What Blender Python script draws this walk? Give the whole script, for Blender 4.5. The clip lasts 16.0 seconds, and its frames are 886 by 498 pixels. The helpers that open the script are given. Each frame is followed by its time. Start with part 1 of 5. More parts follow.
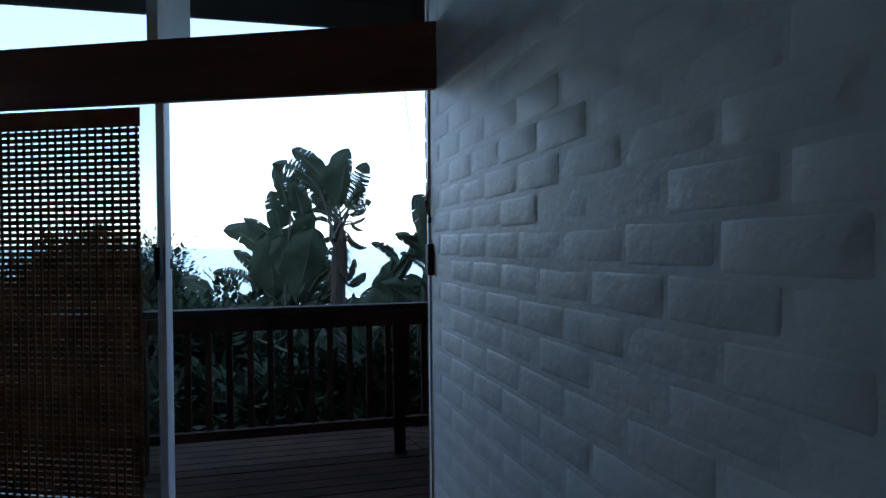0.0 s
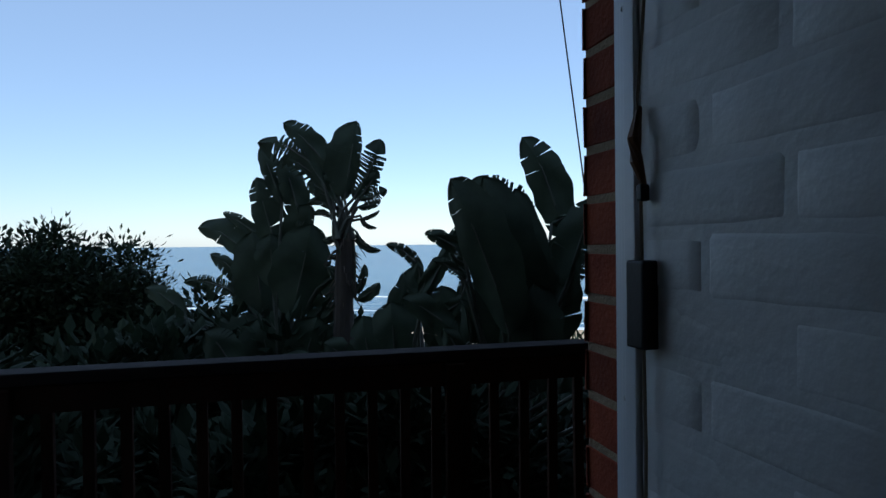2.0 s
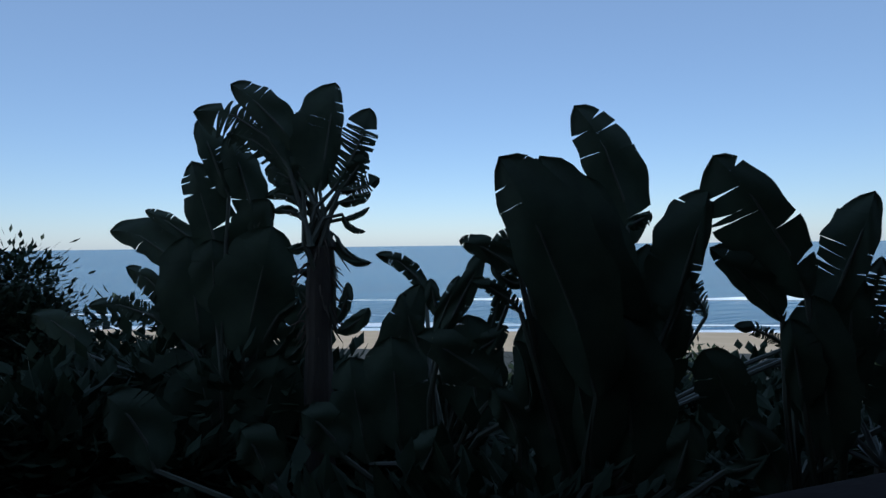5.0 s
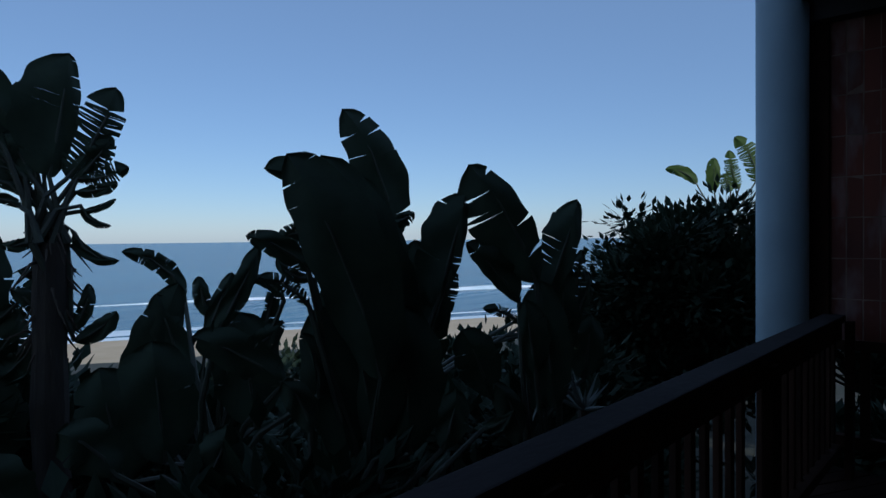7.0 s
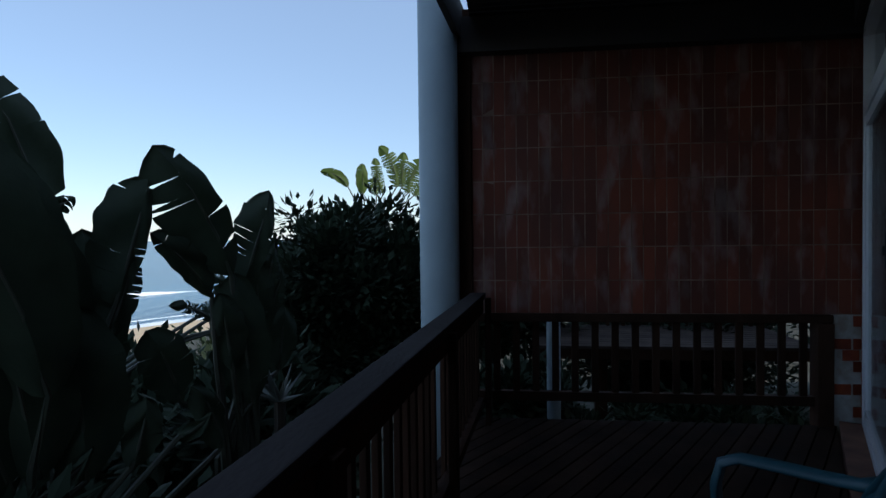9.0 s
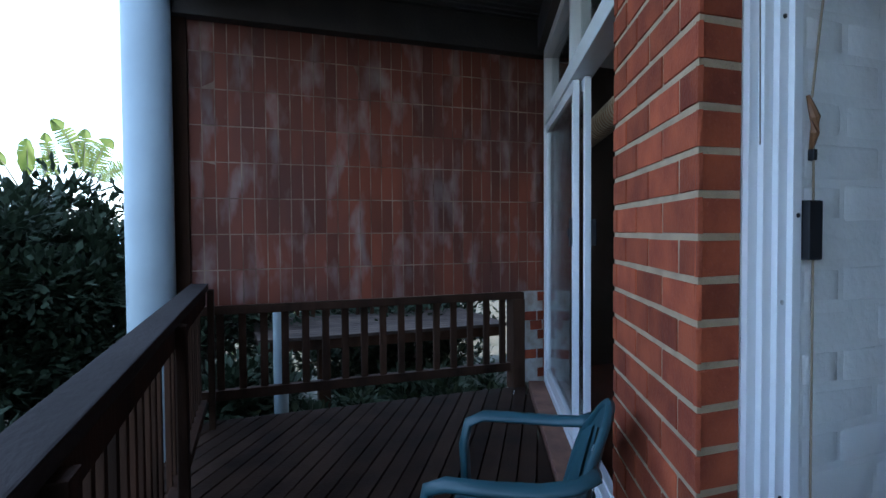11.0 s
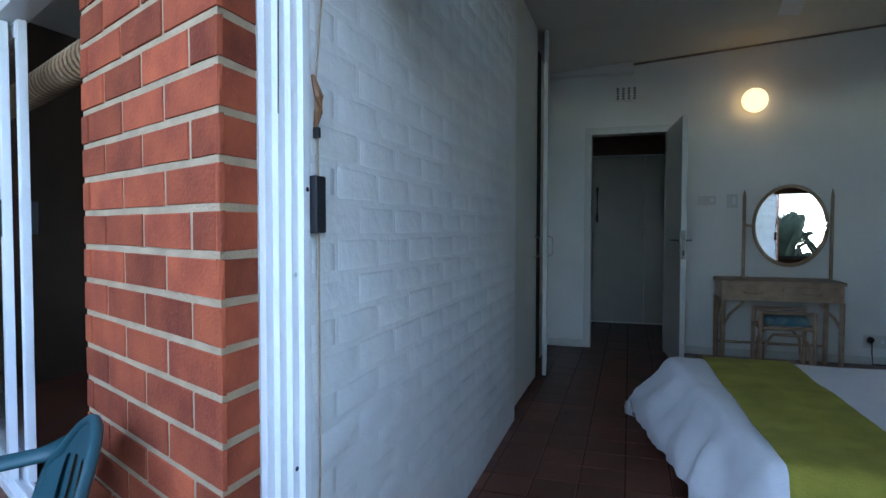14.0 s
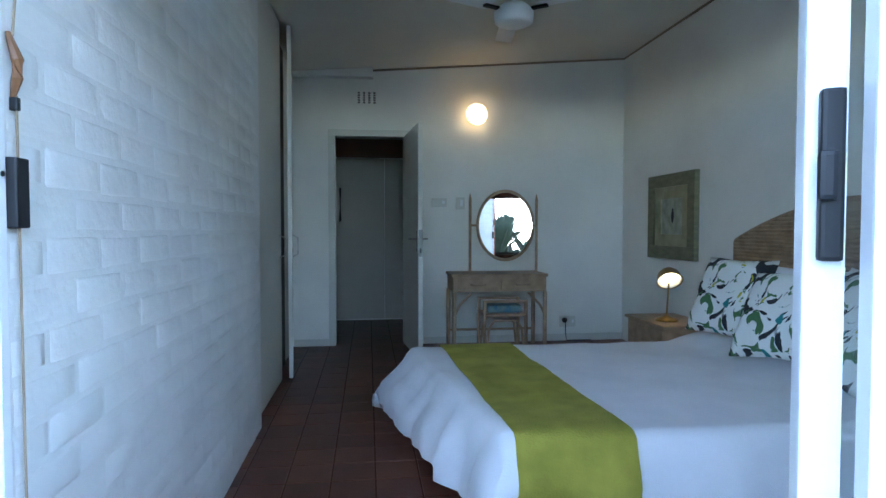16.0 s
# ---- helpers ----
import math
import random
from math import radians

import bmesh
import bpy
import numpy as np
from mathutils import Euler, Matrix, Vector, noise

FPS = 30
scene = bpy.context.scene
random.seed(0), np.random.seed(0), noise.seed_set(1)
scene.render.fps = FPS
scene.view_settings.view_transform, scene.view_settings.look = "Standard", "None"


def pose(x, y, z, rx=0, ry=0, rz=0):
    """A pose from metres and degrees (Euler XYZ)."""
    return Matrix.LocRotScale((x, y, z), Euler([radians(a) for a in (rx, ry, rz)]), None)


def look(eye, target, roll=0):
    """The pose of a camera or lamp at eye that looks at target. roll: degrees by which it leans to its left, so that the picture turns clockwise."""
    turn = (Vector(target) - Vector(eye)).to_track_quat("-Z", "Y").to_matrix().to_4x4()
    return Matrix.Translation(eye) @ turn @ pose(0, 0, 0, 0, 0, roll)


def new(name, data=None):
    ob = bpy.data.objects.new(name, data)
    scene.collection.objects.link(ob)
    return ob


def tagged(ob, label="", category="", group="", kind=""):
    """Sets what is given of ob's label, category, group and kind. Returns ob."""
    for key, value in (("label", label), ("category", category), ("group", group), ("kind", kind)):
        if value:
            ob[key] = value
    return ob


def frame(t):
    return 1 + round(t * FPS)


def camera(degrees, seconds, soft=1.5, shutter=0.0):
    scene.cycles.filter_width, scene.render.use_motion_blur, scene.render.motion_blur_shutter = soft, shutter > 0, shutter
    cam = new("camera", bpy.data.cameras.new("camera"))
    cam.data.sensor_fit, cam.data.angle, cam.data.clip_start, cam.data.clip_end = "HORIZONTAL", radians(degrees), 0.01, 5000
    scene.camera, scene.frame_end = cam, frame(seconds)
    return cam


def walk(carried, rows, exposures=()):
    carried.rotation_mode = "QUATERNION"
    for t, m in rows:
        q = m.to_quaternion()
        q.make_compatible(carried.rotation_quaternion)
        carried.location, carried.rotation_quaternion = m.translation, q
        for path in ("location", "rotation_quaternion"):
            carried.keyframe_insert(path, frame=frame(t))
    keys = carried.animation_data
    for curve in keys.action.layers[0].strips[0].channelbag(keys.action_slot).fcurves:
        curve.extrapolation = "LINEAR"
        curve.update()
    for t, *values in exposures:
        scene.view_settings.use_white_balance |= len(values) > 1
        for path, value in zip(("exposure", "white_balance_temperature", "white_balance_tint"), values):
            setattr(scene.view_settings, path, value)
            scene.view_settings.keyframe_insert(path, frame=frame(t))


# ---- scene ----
cam = camera(74.0, 16.0, soft=1.5)
# seconds, x, y, z, yaw, pitch, roll
PATH = [
    (0.0, -0.660, -2.430, 1.256, -16.81, -0.52, 0.62),
    (0.5, -0.624, -2.047, 1.263, -16.88, -0.60, 0.60),
    (1.0, -0.592, -1.666, 1.273, -16.64, -0.66, 0.58),
    (1.5, -0.561, -1.291, 1.275, -16.55, -0.55, 0.61),
    (2.0, -0.546, -0.929, 1.282, -17.01, -0.63, 0.63),
    (2.5, -0.525, -0.584, 1.288, -17.42, -0.64, 0.70),
    (3.0, -0.503, -0.291, 1.306, -17.95, -0.44, 0.67),
    (5.5, -0.604, 0.545, 1.330, -26.59, -0.62, 0.74),
    (6.0, -0.713, 0.577, 1.328, -35.65, -0.74, 0.60),
    (6.5, -0.800, 0.565, 1.326, -43.46, -0.85, 0.67),
    (7.0, -0.869, 0.515, 1.325, -49.50, -1.07, 0.62),
    (7.5, -0.928, 0.489, 1.317, -55.29, -1.22, 0.63),
    (8.0, -0.976, 0.519, 1.301, -63.02, -1.33, 0.57),
    (8.5, -1.003, 0.608, 1.285, -72.54, -1.34, 0.55),
    (9.0, -1.005, 0.739, 1.270, -83.27, -1.26, 0.65),
    (11.5, -0.842, 0.881, 1.179, -117.98, -1.92, 0.24),
    (12.0, -0.794, 0.852, 1.160, -126.06, -1.98, 0.16),
    (12.5, -0.761, 0.839, 1.148, -135.16, -1.99, 0.10),
    (13.0, -0.739, 0.843, 1.145, -144.59, -1.95, 0.02),
    (13.5, -0.714, 0.856, 1.146, -153.52, -1.98, 0.00),
    (14.0, -0.685, 0.864, 1.146, -162.40, -2.05, -0.10),
    (14.5, -0.667, 0.868, 1.140, -169.83, -2.00, -0.11),
    (15.0, -0.652, 0.860, 1.138, -176.29, -1.95, -0.11),
    (15.5, -0.651, 0.856, 1.137, -181.70, -1.95, -0.12),
    (16.0, -0.650, 0.848, 1.134, -187.24, -1.93, -0.05),
]
# the film's camera opens and closes its iris and drifts from cool to warm
EXPOSURES = [
    (0.0, 2.0, 6000, 8), (0.5, 1.4, 6200, 8), (1.0, 0.75, 6300, 9), (1.5, 0.5, 6200, 9), (2.5, 0.2, 6000, 8), (3.2, 0.0, 5800, 8), (5.5, -0.3, 5600, 8), (6.4, -0.68, 5400, 8),
    (7.0, -0.5, 5400, 8), (8.0, -0.25, 5700, 8), (8.5, -0.2, 5600, 8), (9.0, 0.35, 6300, 9), (9.7, 1.4, 5800, 8), (11.3, 2.9, 6400, 10), (11.8, 3.4, 6450, 10), (12.5, 3.78, 6450, 10), (13.5, 3.68, 6400, 10), (14.5, 3.72, 6350, 9), (15.25, 4.08, 6250, 8), (16.0, 4.48, 6200, 8),
]
walk(cam, [(t, pose(x, y, z, 90 + pitch, roll, yaw)) for t, x, y, z, yaw, pitch, roll in PATH], EXPOSURES)

# ---- sky, sun and lamps ----
world = bpy.data.worlds.new("sky")
scene.world = world
world.use_nodes = True
SUN_ELEVATION, SUN_BEARING = 34.0, 205.0   # bearing clockwise from +y: the sun stands behind the house
sky = world.node_tree.nodes.new("ShaderNodeTexSky")
sky.sky_type = "NISHITA"
sky.sun_disc = False
sky.sun_elevation = radians(SUN_ELEVATION)
sky.sun_rotation = radians(SUN_BEARING)
sky.air_density, sky.dust_density, sky.ozone_density = 1.0, 0.3, 3.0
background = world.node_tree.nodes["Background"]
background.inputs["Strength"].default_value = 0.12
haze = world.node_tree.nodes.new("ShaderNodeMix")      # thin even sea haze over the clear sky
haze.data_type = "RGBA"
haze.inputs[0].default_value = 0.40
haze.inputs[7].default_value = (3.5, 4.7, 6.7, 1)
world.node_tree.links.new(sky.outputs[0], haze.inputs[6])
world.node_tree.links.new(haze.outputs[2], background.inputs["Color"])
sun = new("sun", bpy.data.lights.new("sun", "SUN"))
sun.data.energy, sun.data.angle, sun.data.color = 3.0, radians(0.5), (1.0, 0.94, 0.85)
_b, _e = radians(SUN_BEARING), radians(SUN_ELEVATION)
sun.matrix_world = look((math.sin(_b) * math.cos(_e) * 40, math.cos(_b) * math.cos(_e) * 40, math.sin(_e) * 40), (0, 0, 0))


# ---- materials ----
def material(name, colour, rough=0.6, metal=0.0, spots=None, scale=8.0, amount=0.25, fine=60.0, bump=0.15, per_object=0.0, stretch=(1, 1, 1),
             translucent=0.0, fleck=None, flecks=(0.58, 0.78), spec=0.5):
    """A surface with two scales of colour variation, a fine relief and, if wanted, a variation from piece to piece."""
    m = bpy.data.materials.new(name)
    m.use_nodes = True
    nt = m.node_tree
    b = nt.nodes["Principled BSDF"]
    b.inputs["Roughness"].default_value = rough
    b.inputs["Metallic"].default_value = metal
    b.inputs["Specular IOR Level"].default_value = spec
    tc = nt.nodes.new("ShaderNodeTexCoord")
    geo = nt.nodes.new("ShaderNodeNewGeometry")
    mp = nt.nodes.new("ShaderNodeMapping")
    mp.inputs["Scale"].default_value = stretch
    nt.links.new(geo.outputs["Position"], mp.inputs["Vector"])
    big = nt.nodes.new("ShaderNodeTexNoise")
    big.inputs["Scale"].default_value = scale
    big.inputs["Detail"].default_value = 5.0
    nt.links.new(mp.outputs[0], big.inputs["Vector"])
    small = nt.nodes.new("ShaderNodeTexNoise")
    small.inputs["Scale"].default_value = fine
    small.inputs["Detail"].default_value = 3.0
    nt.links.new(mp.outputs[0], small.inputs["Vector"])
    dark = spots or tuple(c * (1 - amount) for c in colour)
    ramp = nt.nodes.new("ShaderNodeValToRGB")
    ramp.color_ramp.elements[0].position, ramp.color_ramp.elements[0].color = 0.32, (*dark, 1)
    ramp.color_ramp.elements[1].position, ramp.color_ramp.elements[1].color = 0.66, (*colour, 1)
    nt.links.new(big.outputs["Fac"], ramp.inputs["Fac"])
    last = ramp.outputs["Color"]
    if fleck:
        r2 = nt.nodes.new("ShaderNodeValToRGB")
        r2.color_ramp.elements[0].position, r2.color_ramp.elements[0].color = flecks[0], (0, 0, 0, 1)
        r2.color_ramp.elements[1].position, r2.color_ramp.elements[1].color = flecks[1], (1, 1, 1, 1)
        nt.links.new(small.outputs["Fac"], r2.inputs["Fac"])
        mix = nt.nodes.new("ShaderNodeMix")
        mix.data_type = "RGBA"
        mix.inputs[7].default_value = (*fleck, 1)
        nt.links.new(r2.outputs["Color"], mix.inputs[0])
        nt.links.new(last, mix.inputs[6])
        last = mix.outputs[2]
    if per_object:
        info = nt.nodes.new("ShaderNodeObjectInfo")
        hsv = nt.nodes.new("ShaderNodeHueSaturation")
        rng = nt.nodes.new("ShaderNodeMapRange")
        rng.inputs[3].default_value, rng.inputs[4].default_value = 1 - per_object, 1 + per_object
        nt.links.new(info.outputs["Random"], rng.inputs[0])
        nt.links.new(rng.outputs[0], hsv.inputs["Value"])
        nt.links.new(last, hsv.inputs["Color"])
        last = hsv.outputs["Color"]
    nt.links.new(last, b.inputs["Base Color"])
    if bump:
        bp = nt.nodes.new("ShaderNodeBump")
        bp.inputs["Strength"].default_value = bump
        bp.inputs["Distance"].default_value = 0.01
        nt.links.new(small.outputs["Fac"], bp.inputs["Height"])
        nt.links.new(bp.outputs[0], b.inputs["Normal"])
    if translucent:
        tr = nt.nodes.new("ShaderNodeBsdfTranslucent")
        nt.links.new(last, tr.inputs["Color"])
        ms = nt.nodes.new("ShaderNodeMixShader")
        ms.inputs[0].default_value = translucent
        nt.links.new(b.outputs[0], ms.inputs[1])
        nt.links.new(tr.outputs[0], ms.inputs[2])
        nt.links.new(ms.outputs[0], nt.nodes["Material Output"].inputs["Surface"])
    return m


def glowing(name, colour, strength):
    m = bpy.data.materials.new(name)
    m.use_nodes = True
    b = m.node_tree.nodes["Principled BSDF"]
    b.inputs["Base Color"].default_value = (*colour, 1)
    b.inputs["Emission Color"].default_value = (*colour, 1)
    b.inputs["Emission Strength"].default_value = strength
    return m


def clear_glass():
    m = bpy.data.materials.new("window_glass")
    m.use_nodes = True
    nt = m.node_tree
    out = nt.nodes["Material Output"]
    gl = nt.nodes.new("ShaderNodeBsdfGlossy")
    gl.inputs["Roughness"].default_value = 0.02
    tr = nt.nodes.new("ShaderNodeBsdfTransparent")
    tr.inputs["Color"].default_value = (0.9, 0.93, 0.93, 1)
    fr = nt.nodes.new("ShaderNodeLayerWeight")
    fr.inputs["Blend"].default_value = 0.5
    steep = nt.nodes.new("ShaderNodeMath")
    steep.operation = "POWER"
    steep.inputs[1].default_value = 4.0
    nt.links.new(fr.outputs["Facing"], steep.inputs[0])
    gloss = nt.nodes.new("ShaderNodeMapRange")
    gloss.inputs[3].default_value, gloss.inputs[4].default_value = 0.06, 0.65
    nt.links.new(steep.outputs[0], gloss.inputs[0])
    mix = nt.nodes.new("ShaderNodeMixShader")
    nt.links.new(gloss.outputs[0], mix.inputs[0])
    nt.links.new(tr.outputs[0], mix.inputs[1])
    nt.links.new(gl.outputs[0], mix.inputs[2])
    nt.links.new(mix.outputs[0], out.inputs["Surface"])
    return m


WHITE_BRICK = material("painted_brick", (0.80, 0.81, 0.81), 0.5, scale=2.2, amount=0.12, fine=38, bump=0.22, per_object=0.03)
PLASTER = material("white_plaster", (0.82, 0.81, 0.77), 0.75, scale=1.4, amount=0.10, fine=30, bump=0.12)
CEILING = material("ceiling_board", (0.72, 0.69, 0.63), 0.8, scale=1.0, amount=0.10, fine=25, bump=0.08)
RED_BRICK = material("red_brick", (0.34, 0.075, 0.032), 0.85, spots=(0.21, 0.042, 0.022), scale=9, fine=120, bump=0.35, per_object=0.32, fleck=(0.30, 0.075, 0.04), spec=0.25)
MORTAR = material("mortar", (0.42, 0.305, 0.20), 0.95, scale=14, amount=0.25, fine=150, bump=0.5)
CLAY_TILE = material("clay_tile", (0.205, 0.046, 0.021), 0.7, spots=(0.105, 0.032, 0.022), scale=2.6, fine=7, bump=0.15, per_object=0.24, fleck=(0.27, 0.19, 0.175), flecks=(0.52, 0.76), stretch=(1, 1, 0.42))
TILE_JOINT = material("tile_joint", (0.34, 0.235, 0.175), 0.9, spots=(0.12, 0.06, 0.04), scale=5, fine=90)
WHITE_METAL = material("white_aluminium", (0.80, 0.82, 0.85), 0.35, scale=3, amount=0.06, fine=40, bump=0.03)
BLACK_PLASTIC = material("black_plastic", (0.014, 0.015, 0.019), 0.5, spec=0.3, scale=10, amount=0.2, fine=90, bump=0.05)
DARK_WOOD = material("weathered_dark_wood", (0.060, 0.029, 0.018), 0.85, spec=0.12, spots=(0.026, 0.014, 0.009), scale=6, fine=70, bump=0.3, per_object=0.25, stretch=(1, 1, 0.3))
DECK_WOOD = material("weathered_deck_wood", (0.042, 0.023, 0.015), 0.9, spots=(0.020, 0.011, 0.008), spec=0.10, scale=4, fine=55, bump=0.4, per_object=0.25, stretch=(1, 1, 1))
RAIL_WOOD = material("greyed_rail_wood", (0.036, 0.029, 0.028), 0.85, spec=0.15, spots=(0.022, 0.017, 0.016), scale=5, fine=60, bump=0.3, stretch=(0.4, 1, 1))
PELMET_WOOD = material("stained_pelmet_wood", (0.21, 0.060, 0.036), 0.5, spots=(0.12, 0.036, 0.022), scale=3, fine=40, bump=0.12, stretch=(0.4, 1, 3))
BAMBOO = material("woven_bamboo", (0.40, 0.21, 0.11), 0.7, spots=(0.24, 0.12, 0.06), scale=12, fine=80, bump=0.2, per_object=0.3, translucent=0.45)
TERRACOTTA = material("terracotta_floor_tile", (0.128, 0.042, 0.023), 0.42, spots=(0.080, 0.027, 0.016), scale=4, fine=50, bump=0.1, per_object=0.25)
GROUT = material("floor_grout", (0.075, 0.030, 0.020), 0.9, scale=12, amount=0.3, fine=90)
GLASS = clear_glass()
# dark brown with the shade of an unlit room put into the colour
SHADE_TONED_WALL = material("shade_toned_wall", (0.10, 0.065, 0.045), 0.85, scale=2, amount=0.3, fine=30)
ROOF_DARK = material("dark_roof_timber", (0.05, 0.042, 0.038), 0.8, scale=3, amount=0.35, fine=40, bump=0.2)
PAINTED_DOOR = material("off_white_gloss_paint", (0.66, 0.65, 0.60), 0.4, scale=2, amount=0.08, fine=40, bump=0.04)
COLUMN_GREY = material("painted_concrete", (0.29, 0.36, 0.39), 0.6, scale=3, amount=0.12, fine=40, bump=0.1)
GREEN_PLASTIC = material("teal_green_plastic", (0.018, 0.074, 0.094), 0.45, scale=6, amount=0.25, fine=70, bump=0.05)
LINEN = material("white_linen", (0.80, 0.80, 0.84), 0.85, scale=5, amount=0.06, fine=150, bump=0.15)
RUNNER = material("olive_green_throw", (0.38, 0.335, 0.05), 0.9, spots=(0.25, 0.235, 0.03), scale=7, fine=110, bump=0.35)
CANE = material("cane", (0.42, 0.29, 0.185), 0.5, spots=(0.29, 0.195, 0.12), scale=14, fine=90, bump=0.15, per_object=0.12)
BRASS = material("aged_brass", (0.42, 0.29, 0.11), 0.32, metal=1.0, scale=20, amount=0.3, fine=90, bump=0.05)
CHROME = material("brushed_steel", (0.6, 0.6, 0.6), 0.28, metal=1.0, scale=20, amount=0.15, fine=90, bump=0.03)


# ---- building helpers ----
def part(name, bm, mat, parent=None, label="", smooth=False, m=None):
    """Links a bmesh as one mesh object under its thing."""
    me = bpy.data.meshes.new(name)
    bmesh.ops.recalc_face_normals(bm, faces=bm.faces)
    bm.to_mesh(me)
    bm.free()
    me.materials.append(mat)
    if smooth:
        for p in me.polygons:
            p.use_smooth = True
    ob = new(name, me)
    if parent is not None:
        ob.parent = parent
    if m is not None:
        ob.matrix_basis = m
    if label:
        ob["label"] = label
    return ob


def share(name, me, parent, m):
    """Another object on the same mesh."""
    ob = new(name, me)
    ob.parent = parent
    ob.matrix_basis = m
    return ob


def add_box(bm, lo, hi, m=None, bevel=0.0):
    v = [bm.verts.new((x, y, z)) for x in (lo[0], hi[0]) for y in (lo[1], hi[1]) for z in (lo[2], hi[2])]
    f = [bm.faces.new([v[i] for i in q]) for q in ((0, 1, 3, 2), (4, 6, 7, 5), (0, 4, 5, 1), (2, 3, 7, 6), (0, 2, 6, 4), (1, 5, 7, 3))]
    if bevel:
        edges = list({e for q in f for e in q.edges})
        r = bmesh.ops.bevel(bm, geom=edges, offset=bevel, segments=2, affect="EDGES", profile=0.6)
        v = list({x for q in r["faces"] for x in q.verts} | {x for x in v if x.is_valid})
    if m is not None:
        bmesh.ops.transform(bm, matrix=m, verts=v)
    return v


def box(lo, hi, m=None, bevel=0.0):
    bm = bmesh.new()
    add_box(bm, lo, hi, m, bevel)
    return bm


def add_prism(bm, poly, z0, z1):
    lo = [bm.verts.new((x, y, z0)) for x, y in poly]
    hi = [bm.verts.new((x, y, z1)) for x, y in poly]
    n = len(poly)
    bm.faces.new(lo[::-1])
    bm.faces.new(hi)
    for i in range(n):
        bm.faces.new((lo[i], lo[(i + 1) % n], hi[(i + 1) % n], hi[i]))


def prism(poly, z0, z1):
    bm = bmesh.new()
    add_prism(bm, poly, z0, z1)
    return bm


def add_tube(bm, points, radius, sides=8, close=True):
    """A tube along points; radius is a number or one number a point."""
    pts = [Vector(p) for p in points]
    rings = []
    for i, p in enumerate(pts):
        d = (pts[min(i + 1, len(pts) - 1)] - pts[max(i - 1, 0)]).normalized()
        side = d.cross(Vector((0, 0, 1)))
        if side.length < 0.05:
            side = d.cross(Vector((0, 1, 0)))
        side.normalize()
        up = side.cross(d)
        r = radius[i] if isinstance(radius, (list, tuple)) else radius
        rings.append([bm.verts.new(p + (side * math.cos(a) + up * math.sin(a)) * r) for a in (2 * math.pi * k / sides for k in range(sides))])
    for a, b in zip(rings, rings[1:]):
        for k in range(sides):
            bm.faces.new((a[k], a[(k + 1) % sides], b[(k + 1) % sides], b[k]))
    if close:
        bm.faces.new(rings[0][::-1])
        bm.faces.new(rings[-1])


def tube(points, radius, sides=8):
    bm = bmesh.new()
    add_tube(bm, points, radius, sides)
    return bm


def add_lathe(bm, profile, sides=24, m=None):
    """Turns a profile of (radius, z) round the z axis."""
    rings = []
    made = []
    for r, z in profile:
        ring = [bm.verts.new((max(r, 1e-4) * math.cos(a), max(r, 1e-4) * math.sin(a), z)) for a in (2 * math.pi * k / sides for k in range(sides))]
        rings.append(ring)
        made += ring
    for a, b in zip(rings, rings[1:]):
        for k in range(sides):
            bm.faces.new((a[k], a[(k + 1) % sides], b[(k + 1) % sides], b[k]))
    bm.faces.new(rings[0][::-1])
    bm.faces.new(rings[-1])
    if m is not None:
        bmesh.ops.transform(bm, matrix=m, verts=made)


def lathe(profile, sides=24, m=None):
    bm = bmesh.new()
    add_lathe(bm, profile, sides, m)
    return bm


def clipped(poly, a, b, c):
    """The part of a convex polygon where a*x + b*y <= c."""
    out = []
    for p, q in zip(poly, poly[1:] + poly[:1]):
        dp, dq = a * p[0] + b * p[1] - c, a * q[0] + b * q[1] - c
        if dp <= 0:
            out.append(p)
        if (dp < 0 < dq) or (dq < 0 < dp):
            k = dp / (dp - dq)
            out.append((p[0] + (q[0] - p[0]) * k, p[1] + (q[1] - p[1]) * k))
    return out


def structure(name, label, category, bm=None, mat=None, m=None):
    ob = part(name, bm, mat) if bm is not None else new(name)
    if m is not None:
        ob.matrix_world = m
    return tagged(ob, label, category, kind="structure")


def thing(name, label, category, group="", m=None):
    ob = new(name)
    if m is not None:
        ob.matrix_world = m
    return tagged(ob, label, category, group)


# ---- the plan ----
SLOPE = 0.47                                   # the facade runs askew to the party walls
FACADE = pose(0, 0, 0, 0, 0, -math.degrees(math.atan(SLOPE)))   # along the facade, outwards, up
BACK, SIDE = -4.93, -3.25                      # the room's back wall and bed wall
DECK = -0.02
COURSE, BRICK = 0.0857, 0.232


def rail_y(x):
    return 1.20 - 0.065 * x


def deck_y(x):
    return 1.60 - 0.18 * x


def ceiling_z(x):
    return 2.615 - 0.081 * x


def facade_y(x, out=0.0):
    return -SLOPE * x + out * math.hypot(1, SLOPE)


# floor, ceiling and the plain walls that close the bedroom
floor = structure("floor", "dark terracotta tiled bedroom floor", "floor",
                  prism([(0.75, BACK - 2.2), (0.75, facade_y(0.75, -0.03)), (SIDE - 0.2, facade_y(SIDE - 0.2, -0.03)), (SIDE - 0.2, BACK - 2.2)], -0.12, -0.006), GROUT)
bm = bmesh.new()
c = [(0.7, facade_y(0.7, -0.05)), (SIDE - 0.2, facade_y(SIDE - 0.2, -0.05)), (SIDE - 0.2, BACK - 0.02), (0.7, BACK - 0.02)]
lo = [bm.verts.new((x, y, ceiling_z(x))) for x, y in c]
hi = [bm.verts.new((x, y, ceiling_z(x) + 0.12)) for x, y in c]
bm.faces.new(lo)
bm.faces.new(hi[::-1])
for i in range(4):
    bm.faces.new((lo[i], lo[(i + 1) % 4], hi[(i + 1) % 4], hi[i]))
